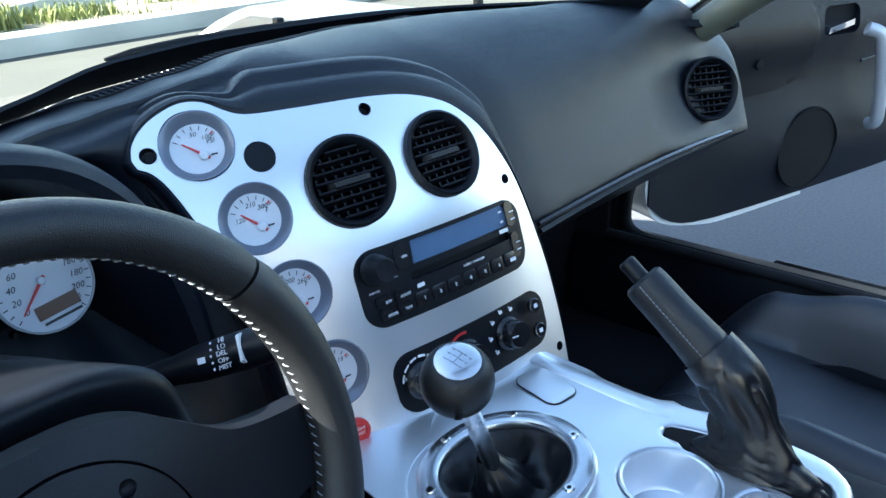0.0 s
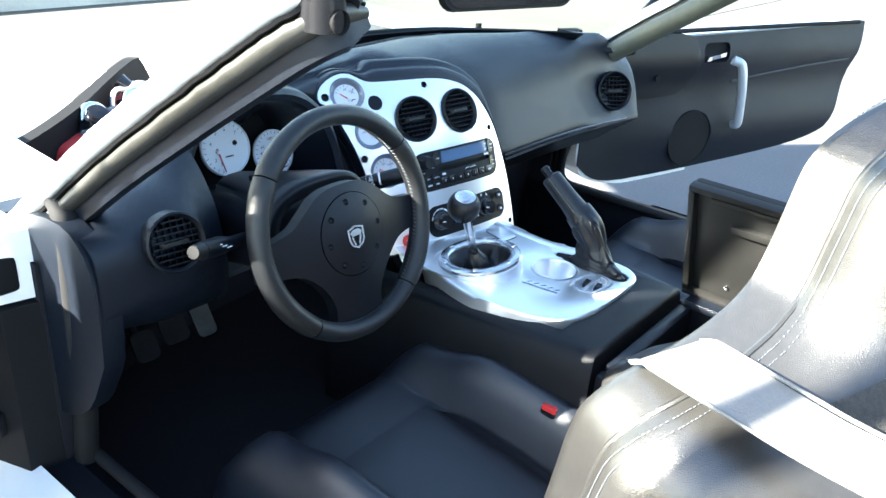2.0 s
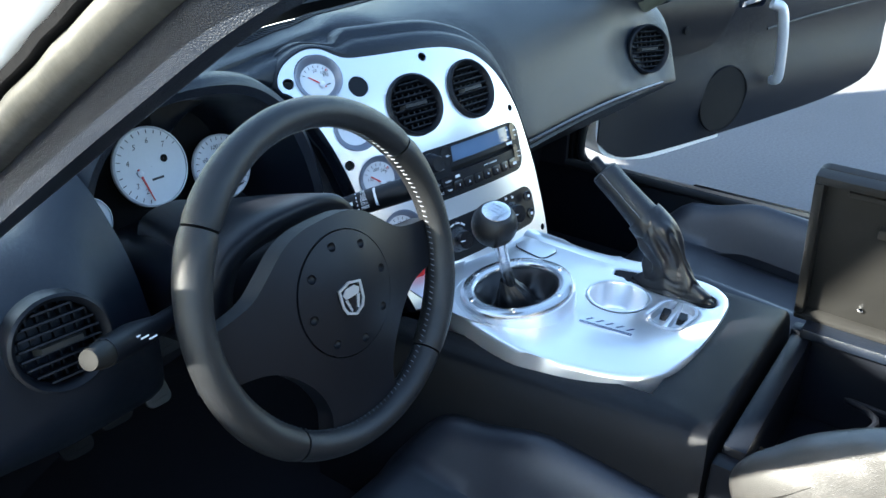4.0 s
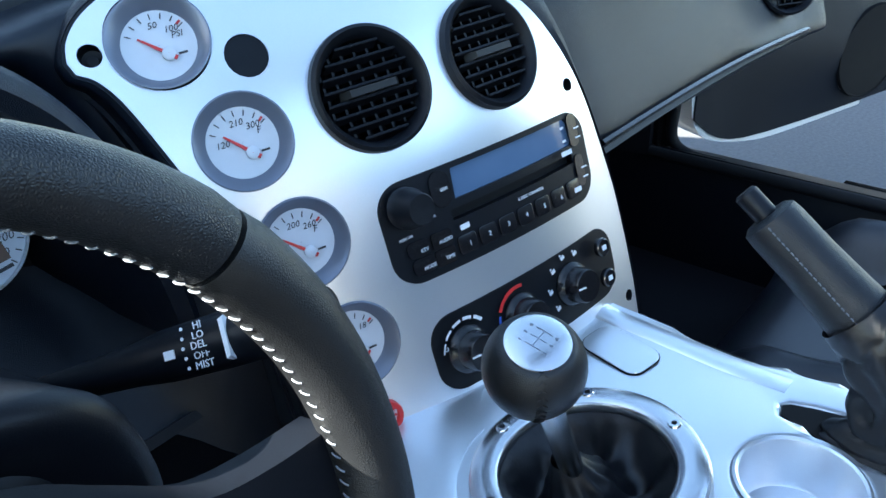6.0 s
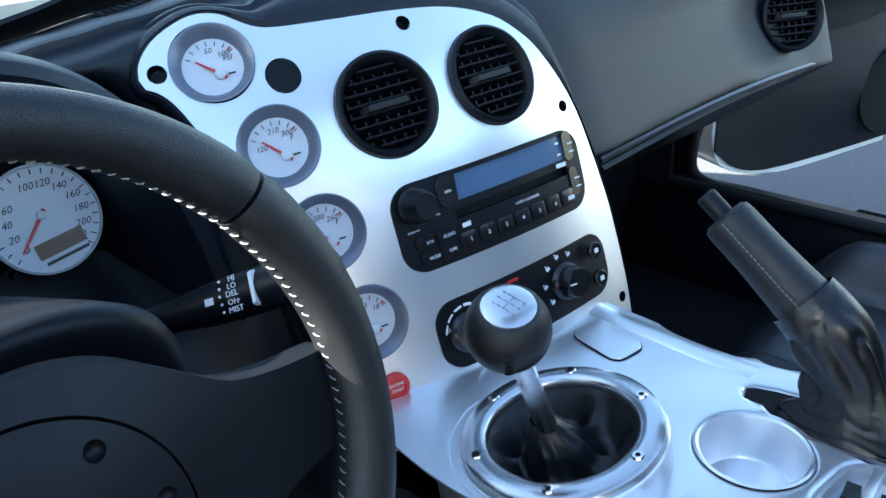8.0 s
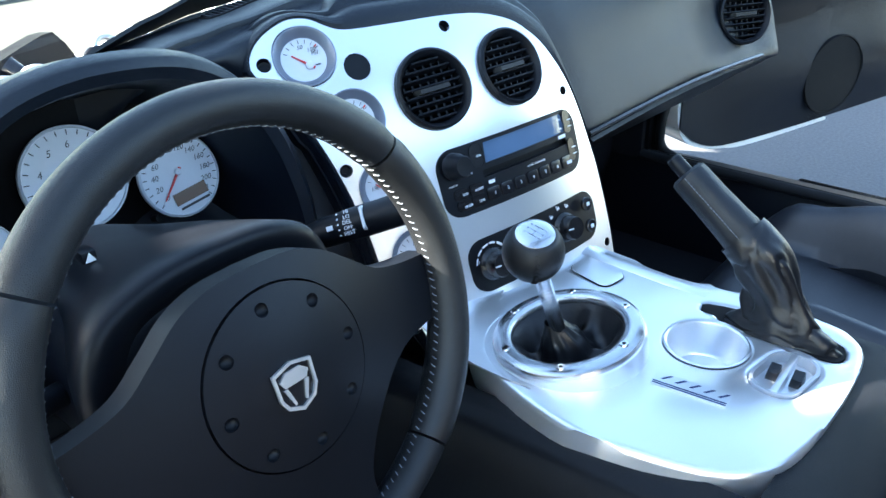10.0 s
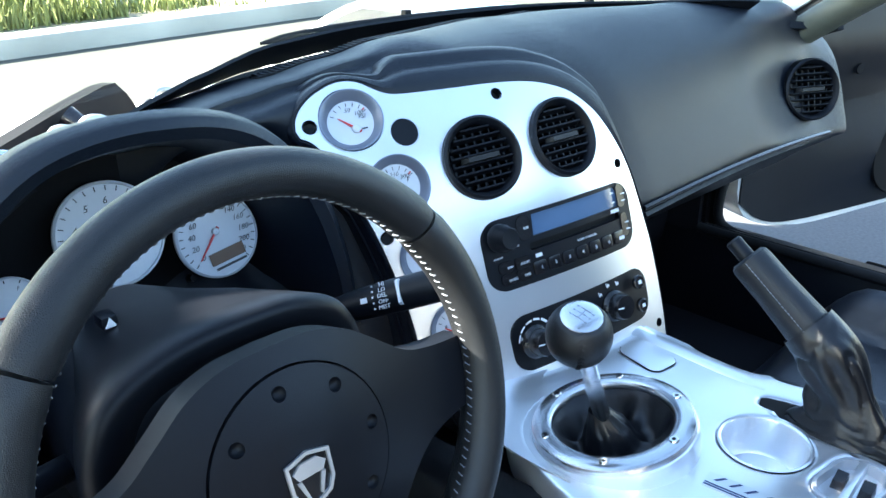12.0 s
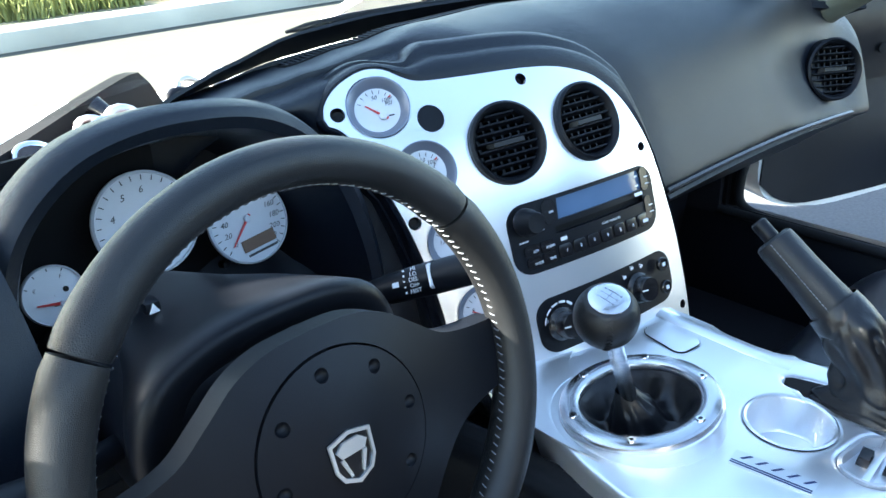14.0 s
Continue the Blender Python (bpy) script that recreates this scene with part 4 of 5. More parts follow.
rail = []
for k in range(25):
    y = lerp(.215, -.030, k / 24)
    x = float(np.interp(y, [-.03, .02, .11, .24], [.094, .092, .097, .101]))
    up = .0065 * math.exp(-((y - .165) / .026) ** 2) + .0016 * min(1, k / 3, (24 - k) / 4)
    rail.append([(x - .024, y, .550), (x - .022, y, .5525 + up * .5), (x - .012, y, .5525 + up), (x - .002, y, .5520 + up * .9), (x + .004, y, .549 + up * .4), (x + .005, y, .544)])
part("side_rail", loft(rail, closed=True), SILVER, console, "raised silver rail along the edge", smooth=60)


# ---- gear lever ----
GM = facing(RING_C, RING_N, (0, 1, 0))
gear = thing("gear_lever", RING_C, "gear lever with leather ball knob, aluminium ring and black boot", "gear lever")
part("ring", lathe([(.0585, -.004), (.0590, .0025), (.0608, .0045), (.066, .0055), (.0752, .0048), (.0788, .0025), (.0800, -.002), (.0796, -.006)], 72), ALU, gear, "brushed aluminium ring", m=GM)
for k in range(6):
    a = radians(29 + 60 * k)
    bm_ = pose(.0690 * math.cos(a), .0690 * math.sin(a), .0052)
    bolt = part("bolt", lathe([(.0048, -.001), (.0048, .0006), (.0040, .0016), (.0022, .0016), (.0020, .0002), (.0002, .0002)], 20), CHROME, gear, m=GM @ bm_)
    part("socket", lathe([(.0021, .0007), (.0002, .0007)], 6), PIT, bolt, m=GM @ bm_, smooth=0)
KNOB_C = Vector((-.155, .053, .683))


def boot_fn(s, t):
    a = 2 * math.pi * s
    r = lerp(.0605, .010, t ** 0.75)
    fold = .0070 * math.sin(5 * a + 1.0 + 2.5 * t) * math.sin(math.pi * min(t * 1.3, 1)) + .003 * math.sin(11 * a + 4 * t) * math.sin(math.pi * t)
    z = -.002 - .026 * math.sin(math.pi * min(t / .70, 1) * .9) + .030 * max(0, (t - .55) / .45) ** 1.5
    lean = Vector((-.024, .006, 0)) * t ** 2
    return GM @ (Vector((r * math.cos(a), r * math.sin(a), z + fold)) + lean * 0.6)


bm = sheet(boot_fn, 96, 22)
bmesh.ops.remove_doubles(bm, verts=bm.verts[:], dist=1e-6)
part("boot", bm, LEATHER_SOFT, gear, "soft creased leather boot", smooth=60)
kd = (KNOB_C - Vector((-.112, .044, .560))).normalized()
part("stick", tube([Vector((-.112, .044, .560)) + kd * d for d in (.012, .05, .08, .115)], [.0085, .0082, .0082, .0085], 20), ALU, gear, "bare metal stick")
CAPN = Vector((-.22, -.22, .93)).normalized()
KM = facing(KNOB_C, CAPN, (0, 1, 0))
part("ball", lathe([(.0300 * math.sin(radians(d)), -.0300 * math.cos(radians(d)) * (1.05 if d > 90 else 1.0)) for d in range(4, 140, 6)] + [(.0185, .0232)], 40), LEATHER, gear, "stitched leather ball knob", m=KM)
part("cap", lathe([(.0190, .0228), (.0186, .0240), (.014, .0262), (.007, .0272), (.0002, .0275)], 36), ALU, gear, "polished metal cap with shift pattern", m=KM)
for x, y0, y1 in ((-.006, -.005, .005), (0, -.005, .005), (.006, -.005, .005)):
    part("shift_mark", box(x - .00018, x + .00018, y0, y1, .0268, .0276), GAUGE_CUP, gear, m=KM, smooth=0)
part("shift_mark", box(-.006, .006, -.00018, .00018, .0270, .0277), GAUGE_CUP, gear, m=KM, smooth=0)
for k, (x, y) in enumerate(((-.006, .008), (-.006, -.008), (0, .008), (0, -.008), (.006, .008), (.006, -.008))):
    letters(str(k + 1), .0030, KM @ pose(x, y, .0272), GAUGE_CUP, gear)
bm = None
for k in range(12):
    a0 = lerp(-.9, .8, k / 11)
    for off in (-1, 1):
        c = Vector((-.0302 * math.cos(a0) * math.cos(.09 * off), -.0302 * math.sin(.09 * off) * 1.0, .0302 * math.sin(a0)))
        c2 = Vector((-.0304 * math.cos(a0 + .07), 0, .0304 * math.sin(a0 + .07)))
        bm = join(bm, tube([c, (c + c2) / 2 * 1.008, c2], .0006, 5))
part("stitching", bm, LEATHER_SOFT, gear, m=KM @ pose(0, 0, 0, 0, 0, 40))


# ---- hand brake ----
brake = thing("hand_brake", (.055, -.11, .552), "black leather hand brake lever with gathered boot", "hand brake")
A, E = Vector((.053, .010, .711)), Vector((.056, -.080, .640))
gd = (E - A).normalized()
part("grip", tube([A + gd * d for d in (.010, .013, .020, .05, .08, .105, .112)], [.0160, .0198, .0206, .0208, .0222, .0240, .0236], 22), LEATHER_PERF, brake, "stitched leather grip")
part("button", tube([A - gd * .012, A - gd * .010, A + gd * .012], [.0065, .0085, .0085], 16), PLASTIC, brake)
bm = None
side = gd.cross(Vector((-.5, -.4, .75))).normalized()
upg = side.cross(gd)
for k in range(22):
    c = A + gd * lerp(.016, .106, k / 21) + upg * -.0 + (upg * .75 + side * .66).normalized() * lerp(.0212, .0244, k / 21)
    bm = join(bm, tube([c - gd * .0014, c + upg * .0006, c + gd * .0014], .0006, 5))
part("stitching", bm, STITCH, brake)


BOOT = smooth_line([(.0555, -.066, .652, .0272), (.056, -.086, .634, .0290), (.057, -.101, .610, .0295), (.057, -.110, .588, .0315), (.056, -.119, .568, .039), (.055, -.124, .550, .047)], 6)


def brake_boot(s, t):
    k = t * (len(BOOT) - 1)
    i = min(int(k), len(BOOT) - 2)
    q = [float(c) for c in np.array(BOOT[i]) * (1 - (k - i)) + np.array(BOOT[i + 1]) * (k - i)]
    a = 2 * math.pi * s
    n1 = noise.noise((1.3 * math.cos(a), 1.3 * math.sin(a), 2.2 * t))
    n2 = noise.noise((1.1 * math.cos(a) + 9, 1.1 * math.sin(a) + 3, 4.5 * t))
    fold = .5 + .5 * math.sin(3 * a + 7 * t + 3 * n1)
    r = q[3] * (1 + min(1, 4 * t) * (.15 * n1 + .14 * n2 * t - .17 * fold ** 3 * math.sin(math.pi * min(1, t * 1.1))) + .02 * math.sin(19 * t + 2 * a) * min(1, 6 * t) - .11 * min(1, 6 * t) * (1 - abs(math.sin(10 * t + 4 * n1 + 1.5 * math.sin(a)))) ** 3)
    d = gd.lerp(Vector((0, 0, -1)), min(1, t * 1.3)).normalized()
    e1 = Vector((1, 0, 0)) - d * d.x
    e1.normalize()
    e2 = d.cross(e1)
    return Vector(q[:3]) + e1 * (r * math.cos(a) * lerp(1, .50, t ** 1.5)) + e2 * (r * math.sin(a) * lerp(1, 1.27, t ** 1.5))


bm = sheet(brake_boot, 72, 60)
bmesh.ops.remove_doubles(bm, verts=bm.verts[:], dist=1e-6)
part("boot", bm, LEATHER_SOFT, brake, "gathered leather boot", smooth=60)
part("slot_ribs", loft([[(x, y, .5505) for x, y in SLOT], [(x, y, .530) for x, y in SLOT]]), PIT, brake)


# ---- storage bin and its open lid ----
storage = thing("storage_bin", (-.05, -.45, .2), "open black storage bin behind the console with loose contents", "storage bin")
for nm, x0, x1, y0, y1, z0, z1 in (("bin_wall", -.225, -.200, -.68, -.285, .22, .515), ("bin_wall", .090, .115, -.68, -.285, .22, .53), ("bin_wall", -.20, .09, -.315, -.288, .22, .525), ("bin_wall", -.20, .09, -.68, -.66, .22, .53), ("bin_floor", -.20, .09, -.66, -.315, .22, .40)):
    part(nm, box(x0, x1, y0, y1, z0, z1, .005), PLASTIC, storage)
part("bin_rail", box(.070, .112, -.66, -.30, .530, .545, .004), DASH, storage)
rng = random.Random(3)
for k in range(6):
    x, y = rng.uniform(-.12, .03), rng.uniform(-.60, -.38)
    part("loose_packet", box(-.03, .03, -.05, .05, 0, .012, .003), SILVER_DULL if k % 2 else PLASTIC_GLOSS, storage, m=pose(x, y, .43 + .012 * k, rng.uniform(-8, 8), rng.uniform(-8, 8), rng.uniform(-60, 60)))
part("cable", tube([tuple(p) for p in smooth_line([(-.10, -.36, .47), (-.02, -.42, .50), (.04, -.38, .48), (.0, -.5, .49), (-.08, -.56, .47)], 6)], .004, 8), PLASTIC, storage)
part("latch_bracket", box(-.19, -.13, -.322, -.312, .40, .49, .004), PLASTIC_GLOSS, storage)
for k in range(3):
    part("print_bar", box(-.165 + .012 * k, -.157 + .012 * k, -.2835, -.2825, .475, .487), PRINT, storage, smooth=0)
LM = facing((.112, -.300, .545), (-.955, 0.03, -.295), (0, 0, 1))
# lid frame: x towards the back, y up, z to the driver
lid = part("lid", plate(rounded(.37, .245, .012, 4, .165, .122), [], -.018, -.006, 0, .004), PLASTIC_GREY, storage, "raised black plastic lid", m=LM)
for x0, x1, y0, y1 in ((-.018, .35, .232, .244), (-.018, .35, .0, .010), (-.018, -.006, .01, .232), (.338, .35, .01, .232)):
    part("rim", box(x0, x1, y0, y1, -.008, .012, .003), PLASTIC_GREY, lid, m=LM)
part("rib", box(.06, .34, .165, .180, -.008, .004, .003), PLASTIC_GREY, lid, m=LM)
part("rib", box(.02, .34, .218, .226, -.008, .006, .003), PLASTIC_GREY, lid, m=LM)
part("latch", box(.15, .20, .160, .186, .0, .012, .003), PLASTIC_GREY, lid, m=LM)
for x in (.06, .115, .20):
    part("screw", lathe([(.004, -.007), (.004, -.003), (.0002, -.002)], 12), CHROME, lid, m=LM @ pose(x, .035, 0))
part("hinge", tube([LM @ Vector((x, -.004, -.004)) for x in (.0, .12, .24, .33)], .006, 10), CHROME, lid)


# ---- seats ----
def pad(fn, nu, nv, thick, away, mat, name, parent, label=""):
    return part(name, sheet(fn, nu, nv, thick, away), mat, parent, label, smooth=60)


def stitch_line(fn, path, parent, mat, every=.0032, lift=.0008):
    """Short thread stitches along a path on a surface."""
    pts = [Vector(fn(*p)) for p in path]
    bm, acc = None, 0.0
    for a, b in zip(pts, pts[1:]):
        acc += (b - a).length
        if acc >= every:
            acc = 0.0
            d = (b - a).normalized() * every * .33
            n = Vector((0, 0, 1)) if abs(d.normalized().z) < .8 else Vector((0, 1, 0))
            bm = join(bm, tube([b - d + n * lift * .3, b + n * lift, b + d + n * lift * .3], .0004, 4))
    if bm:
        part("stitching", bm, mat, parent)


def soft(keys, z):
    """A keyed value with its corners rounded off."""
    return sum(float(table(keys, z + .009 * d)) for d in (-3, -2, -1, 0, 1, 2, 3)) / 7


def seat(cx, label, side_out):
    st = thing("bucket_seat", (cx, -.2, .2), label, "seat", "bucket seats")
    front, back = 0.13, -.50

    def cushion(s, t):
        x = (s - .5) * 2
        y = lerp(front, back, t)
        w = .245 + .01 * math.sin(math.pi * t)
        side = max(0, (abs(x) - .52) / .48)
        z = .385 - .055 * t + .105 * math.sin(math.pi * min(side, 1) ** .8) * float(table([(.02, .12), (.16, .62), (.38, 1.0), (1.0, .95)], t)) - .10 * max(0, side - .75) * 4 * .55
        z -= .055 * max(0, (.10 - t) / .10) ** 2
        return (cx + x * w, y, z)

    pad(cushion, 48, 30, -.12, (0, 0, 1), LEATHER_SHADED, "cushion", st, "black leather cushion with raised side bolsters")
    mid = lambda s, t: tuple(np.array(cushion(lerp(.27, .73, s), lerp(.24, .97, t))) + np.array((0, 0, .004 * min(1, 12 * min(s, 1 - s), 12 * min(t, 1 - t)))))
    pad(mid, 20, 20, -.01, (0, 0, 1), LEATHER_SHADED, "cushion_insert", st)

    def backrest(s, t):
        x = (s - .5) * 2
        z = lerp(.36, 1.115, t)
        if x * side_out > 0:
            reach = soft([(.36, .07), (.60, .080), (.80, .072), (.835, .066), (.872, .035), (.887, .014), (.905, .0), (1.2, .0)], z)
            w = soft([(.36, .270), (.60, .305), (.80, .312), (.84, .306), (.872, .288), (.890, .255), (.905, .195), (.93, .160), (.95, .152), (1.06, .135), (1.115, .105)], z)
        else:
            reach = soft([(.36, .12), (.48, .19), (.55, .222), (.59, .19), (.63, .156), (.67, .105), (.70, .056), (.74, .01), (1.2, .0)], z)
            w = soft([(.36, .205), (.54, .195), (.63, .198), (.70, .175), (.80, .160), (.95, .150), (1.06, .135), (1.115, .105)], z)
        side = max(0, (abs(x) - .50) / .50)
        y = -.535 - .11 * (z - .6) + reach * math.sin(math.pi * .5 * min(side * 1.3, 1)) - .045 * max(0, side - .80) / .2 - .07 * max(0, (z - 1.02) / .095) ** 2
        return (cx + x * w, y, z)

    pad(backrest, 96, 110, -.05, (0, 1, .2), LEATHER_SEAT, "backrest", st, "tall leather backrest with integral headrest")
    edge = 0.0 if side_out < 0 else 1.0
    for s in (.24, .76):
        stitch_line(backrest, [(s, k / 460) for k in range(9, 452)], st, STITCH)
        stitch_line(cushion, [(s, k / 300) for k in range(6, 294)], st, STITCH)

    def flank_fn(q, t):
        p = np.array(backrest(edge, lerp(.02, .985, t)))
        crease = 1 - .55 * math.exp(-((p[2] - .897) / .020) ** 2)
        return tuple(p + np.array((side_out * (.004 + .034 * crease * math.sin(math.pi * min(q, 1) ** .75)), -.155 * q, -.031 * q)))

    pad(flank_fn, 26, 90, .012, (-side_out, 0, 0), LEATHER_SEAT, "side_bolster", st, "rounded glossy leather flank")
    low_suede = lambda q, t: tuple(np.array(flank_fn(lerp(.44 + .30 * (1 - t) ** 2 * 0 + .25 * max(0, t - .72), 1.0, q), lerp(.05, .625, t))) + np.array((side_out * .003, 0, 0)))
    pad(low_suede, 16, 40, .004, (-side_out, 0, 0), SUEDE, "suede_panel", st, "grey-black suede side panel")
    high_suede = lambda q, t: tuple(np.array(flank_fn(lerp(.40 + .45 * t, 1.0, q), lerp(.725, .86, t))) + np.array((side_out * .003, 0, 0)))
    pad(high_suede, 14, 24, .004, (-side_out, 0, 0), SUEDE, "suede_panel", st, "grey-black suede side panel")
    for q0 in (.66, .72):
        stitch_line(lambda s, t: tuple(np.array(flank_fn(q0, t)) + np.array((side_out * .0008, 0, 0))), [(0, k / 460) for k in range(335, 452)], st, STITCH)
    part("seam", tube([flank_fn(.69, lerp(.72, .98, k / 40)) for k in range(41)], .0024, 8), LEATHER_SEAT, st)
    for q0 in (.05, .10):
        stitch_line(lambda s, t: tuple(np.array(flank_fn(q0, t)) + np.array((side_out * .0008, 0, 0))), [(0, k / 460) for k in range(9, 452)], st, STITCH)
    part("piping", tube([tuple(np.array(backrest(edge, lerp(.03, .98, k / 80))) + np.array((side_out * .001, 0, 0))) for k in range(81)], .0035, 8), LEATHER_SEAT, st, "leather edge piping")
    return st


seat(-.432, "driver's black leather bucket seat with suede insert", -1)
seat(.455, "passenger's black leather bucket seat", 1)
belt = thing("seat_belt", (-.60, -.60, .8), "grey seat belt webbing lying across the driver's backrest", "seat belt")
EDGE_LOW = smooth_line([(-.690, -.520, .868), (-.705, -.535, .882), (-.721, -.551, .890), (-.748, -.622, .896), (-.769, -.696, .900), (-.80, -.82, .915)], 6)
EDGE_HIGH = smooth_line([(-.645, -.555, .884), (-.660, -.572, .898), (-.674, -.588, .906), (-.718, -.652, .921), (-.760, -.722, .936), (-.80, -.86, .955)], 6)
webbing = part("webbing", sheet(lambda s, t: tuple(lerp(1, 0, t) * np.array(EDGE_LOW[round(s * (len(EDGE_LOW) - 1))]) + t * np.array(EDGE_HIGH[round(s * (len(EDGE_LOW) - 1))]) + np.array((-.2, 0, .9)) * .003 * math.sin(7 * s) * t), len(EDGE_LOW) - 1, 4, .0022, (.3, 0, -1)), BELT, belt)
for line in (EDGE_LOW, EDGE_HIGH):
    part("selvedge", tube([Vector(p) + Vector((-.0004, 0, .0012)) for p in line], .0016, 6), BELT, webbing)


buckle = thing("belt_buckle", (-.258, -.235, .36), "black belt buckle with red release button", "belt buckle")
part("buckle_body", box(-.274, -.243, -.25, -.22, .36, .442, .005), PLASTIC, buckle)
part("release_button", box(-.272, -.245, -.248, -.222, .439, .450, .003), RED, buckle, "red release button")


# ---- floor, firewall, sills ----
tagged(part("floor", box(-.80, .80, -.80, .95, .14, .20), CARPET), "black carpeted footwell floor", "floor", kind="structure")
tagged(part("wall_front", box(-.82, .82, .82, .85, .14, .60), CARPET), "black carpeted bulkhead", "wall", kind="structure")
tagged(part("wall_back", box(-.80, .80, -.98, -.93, .14, 1.0, .01), CARPET), "black trimmed rear bulkhead behind the seats", "wall", kind="structure")
bulk_fn = lambda s, t: (lerp(-.80, .80, s), .715 - .25 * (2 * s - 1) ** 2 + .06 * t, lerp(.705 - .05 * (2 * s - 1) ** 2 - .06 * max(0, .3 - s) / .3, .16, t))
tagged(part("bulkhead", sheet(bulk_fn, 20, 4, .02, (0, 1, 0)), CARPET), "black carpeted upper bulkhead under the cowl", "wall", kind="structure")
for sx in (-1, 1):
    tagged(part("footwell_side", box(sx * .80 - .01, sx * .80 + .01, .30 if sx < 0 else .43, .82, .16, .70), CARPET), "black footwell side trim", "wall", kind="structure")
for k, (x, y, z, w, h) in enumerate(((-.348, .615, .295, .046, .080), (-.454, .56, .338, .056, .060), (-.521, .56, .325, .050, .062))):
    pm = facing((x, y - .01, z), (-.05, -.80, .60))
    pd = thing("pedal", (x, y, z), ("ribbed bare metal accelerator pedal", "worn black rubber brake pedal", "worn black rubber clutch pedal")[k], "pedal", "pedals")
    part("pad", plate(rounded(w, h, .014, 5), (), 0, .008, 0, .003), (PEDAL, RUBBER, RUBBER)[k], pd, m=pm)
    part("arm", tube([(x, y, z), (x, y + .06, z + .05), (x, y + .10, z + .22)], .009, 8), PLASTIC, pd)
    for j in range(5):
        part("grip_rib", box(-w * .36, w * .36, -.0012 + h * (.18 * j - .36), .0012 + h * (.18 * j - .36), .007, .0092, .0006, 1), (PEDAL, RUBBER, RUBBER)[k], pd, m=pm, smooth=0)
for sx, nm in ((-1, "sill"), (1, "sill")):
    sill = thing(nm, (sx * .83, -.2, .2), "black painted door sill with rubber seal and scuff plate", "door sill")
    part("sill_box", loft([[(sx * .78, y, .16), (sx * .92, y, .16), (sx * .92, y, .30), (sx * .86, y, .350 if sx < 0 else .385), (sx * .80, y, .36 if sx < 0 else .402), (sx * .77, y, .34)] for y in (-.75, .1, .50)]), PLASTIC, sill)
    part("seal", tube([(sx * .775, y, .365 if sx < 0 else .400) for y in (-.72, -.3, .1, .42)], .010, 10), RUBBER, sill)
    part("outer_panel", loft([[(sx * .92, y, .14), (sx * .955, y, .16), (sx * .965, y, .22), (sx * .94, y, .27 if sx > 0 else .335), (sx * .918 if sx > 0 else -.846, y, .265 if sx > 0 else .366), (sx * .90 if sx > 0 else -.842, y, .26 if sx > 0 else .34)] for y in (-.80, 0, .55 if sx > 0 else .39)]), WHITE_CAR, sill, "white painted outer sill")
    part("scuff_plate", box(.80 if sx > 0 else -.88, .88 if sx > 0 else -.80, -.45, .12, .352 if sx < 0 else .362, .362 if sx < 0 else .384, .004), PLASTIC_GLOSS, sill)
    for y in (.10, -.3):
        part("screw", lathe([(.006, 0), (.006, .003), (.0002, .004)], 12), CHROME, sill, m=pose(sx * .835, y, .362 if sx < 0 else .384))


# ---- windscreen frame ----
frame_thing = thing("windscreen_frame", (0, .3, .8), "black windscreen frame with pale worn seals on the pillars", "windscreen frame")


def base_y(x):
    return .56 - .62 * x * x


def cowl_z(x):
    return float(table([(-.8, .72), (-.6, .775), (-.45, .82), (-.34, .84), (-.27, .846), (-.16, .854), (0, .858), (.27, .858), (.54, .85), (.8, .83)], x))


def pillar(sx):
    f = .08 if sx > 0 else 0
    return [(x, y + f, z) for x, y, z in smooth_line([(sx * .765, .42, .66), (sx * .765, .29, .755), (sx * .762, .13, .872), (sx * .755, -.03, .980), (sx * .748, -.12, 1.040), (sx * .740, -.170, 1.074), (sx * .722, -.196, 1.092), (sx * .690, -.205, 1.100)], 6)]


def along(pl, sx, section):
    """A bar of one cross-section along a pillar: pairs of outward and upward offsets."""
    rings = []
    for i, p in enumerate(pl):
        d = (Vector(pl[min(i + 1, len(pl) - 1)]) - Vector(pl[max(i - 1, 0)])).normalized()
        o = (Vector((sx, -.15, 0)) - d * (d.x * sx - .15 * d.y)).normalized()
        up = d.cross(o)
        if up.z < 0:
            up.negate()
        sag = .0009 * math.sin(2.3 * i) if i % 3 else 0
        fade = min(1, .45 + .11 * (len(pl) - 1 - i))
        rings.append([Vector(p) + (o * a + up * (b + sag * (b > .008))) * fade for a, b in section])
    return loft(rings)


for sx in (-1, 1):
    pl = pillar(sx)
    big = .55 if sx < 0 else .95
    part("pillar", along(pl[1 if sx < 0 else 0:], sx, [(a * big, b * big) for a, b in ((-.040, -.014), (-.034, -.030), (-.020, -.040), (-.004, -.043), (.016, -.038), (.022, -.004), (.004, .010), (-.018, .010), (-.034, .002))]), DASH if sx < 0 else PILLAR_SUNLIT, frame_thing, "" if sx < 0 else "pillar trim with its sunlit grey-green put into the colour", smooth=50)
    part("pillar_seal", along(pl[3:], sx, [(.004, .000), (.016, -.003), (.024, .003), (.027, .010), (.025, .016), (.017, .020), (.004, .019)]), PADDING, frame_thing, "worn beige rubber seal", smooth=60)
    part("seal_lip", along(pl[3:], sx, [(.010, .0205), (.026, .0205), (.028, .0240), (.010, .0250)]), RUBBER, frame_thing, "black rubber lip")
    part("pillar_paint", along(pl[2:], sx, [(.004, .0260), (.024, .0260), (.031, .031), (.033, .042), (.030, .051), (.018, .054), (.004, .050)]), WHITE_CAR, frame_thing, "white painted outer pillar", smooth=60)
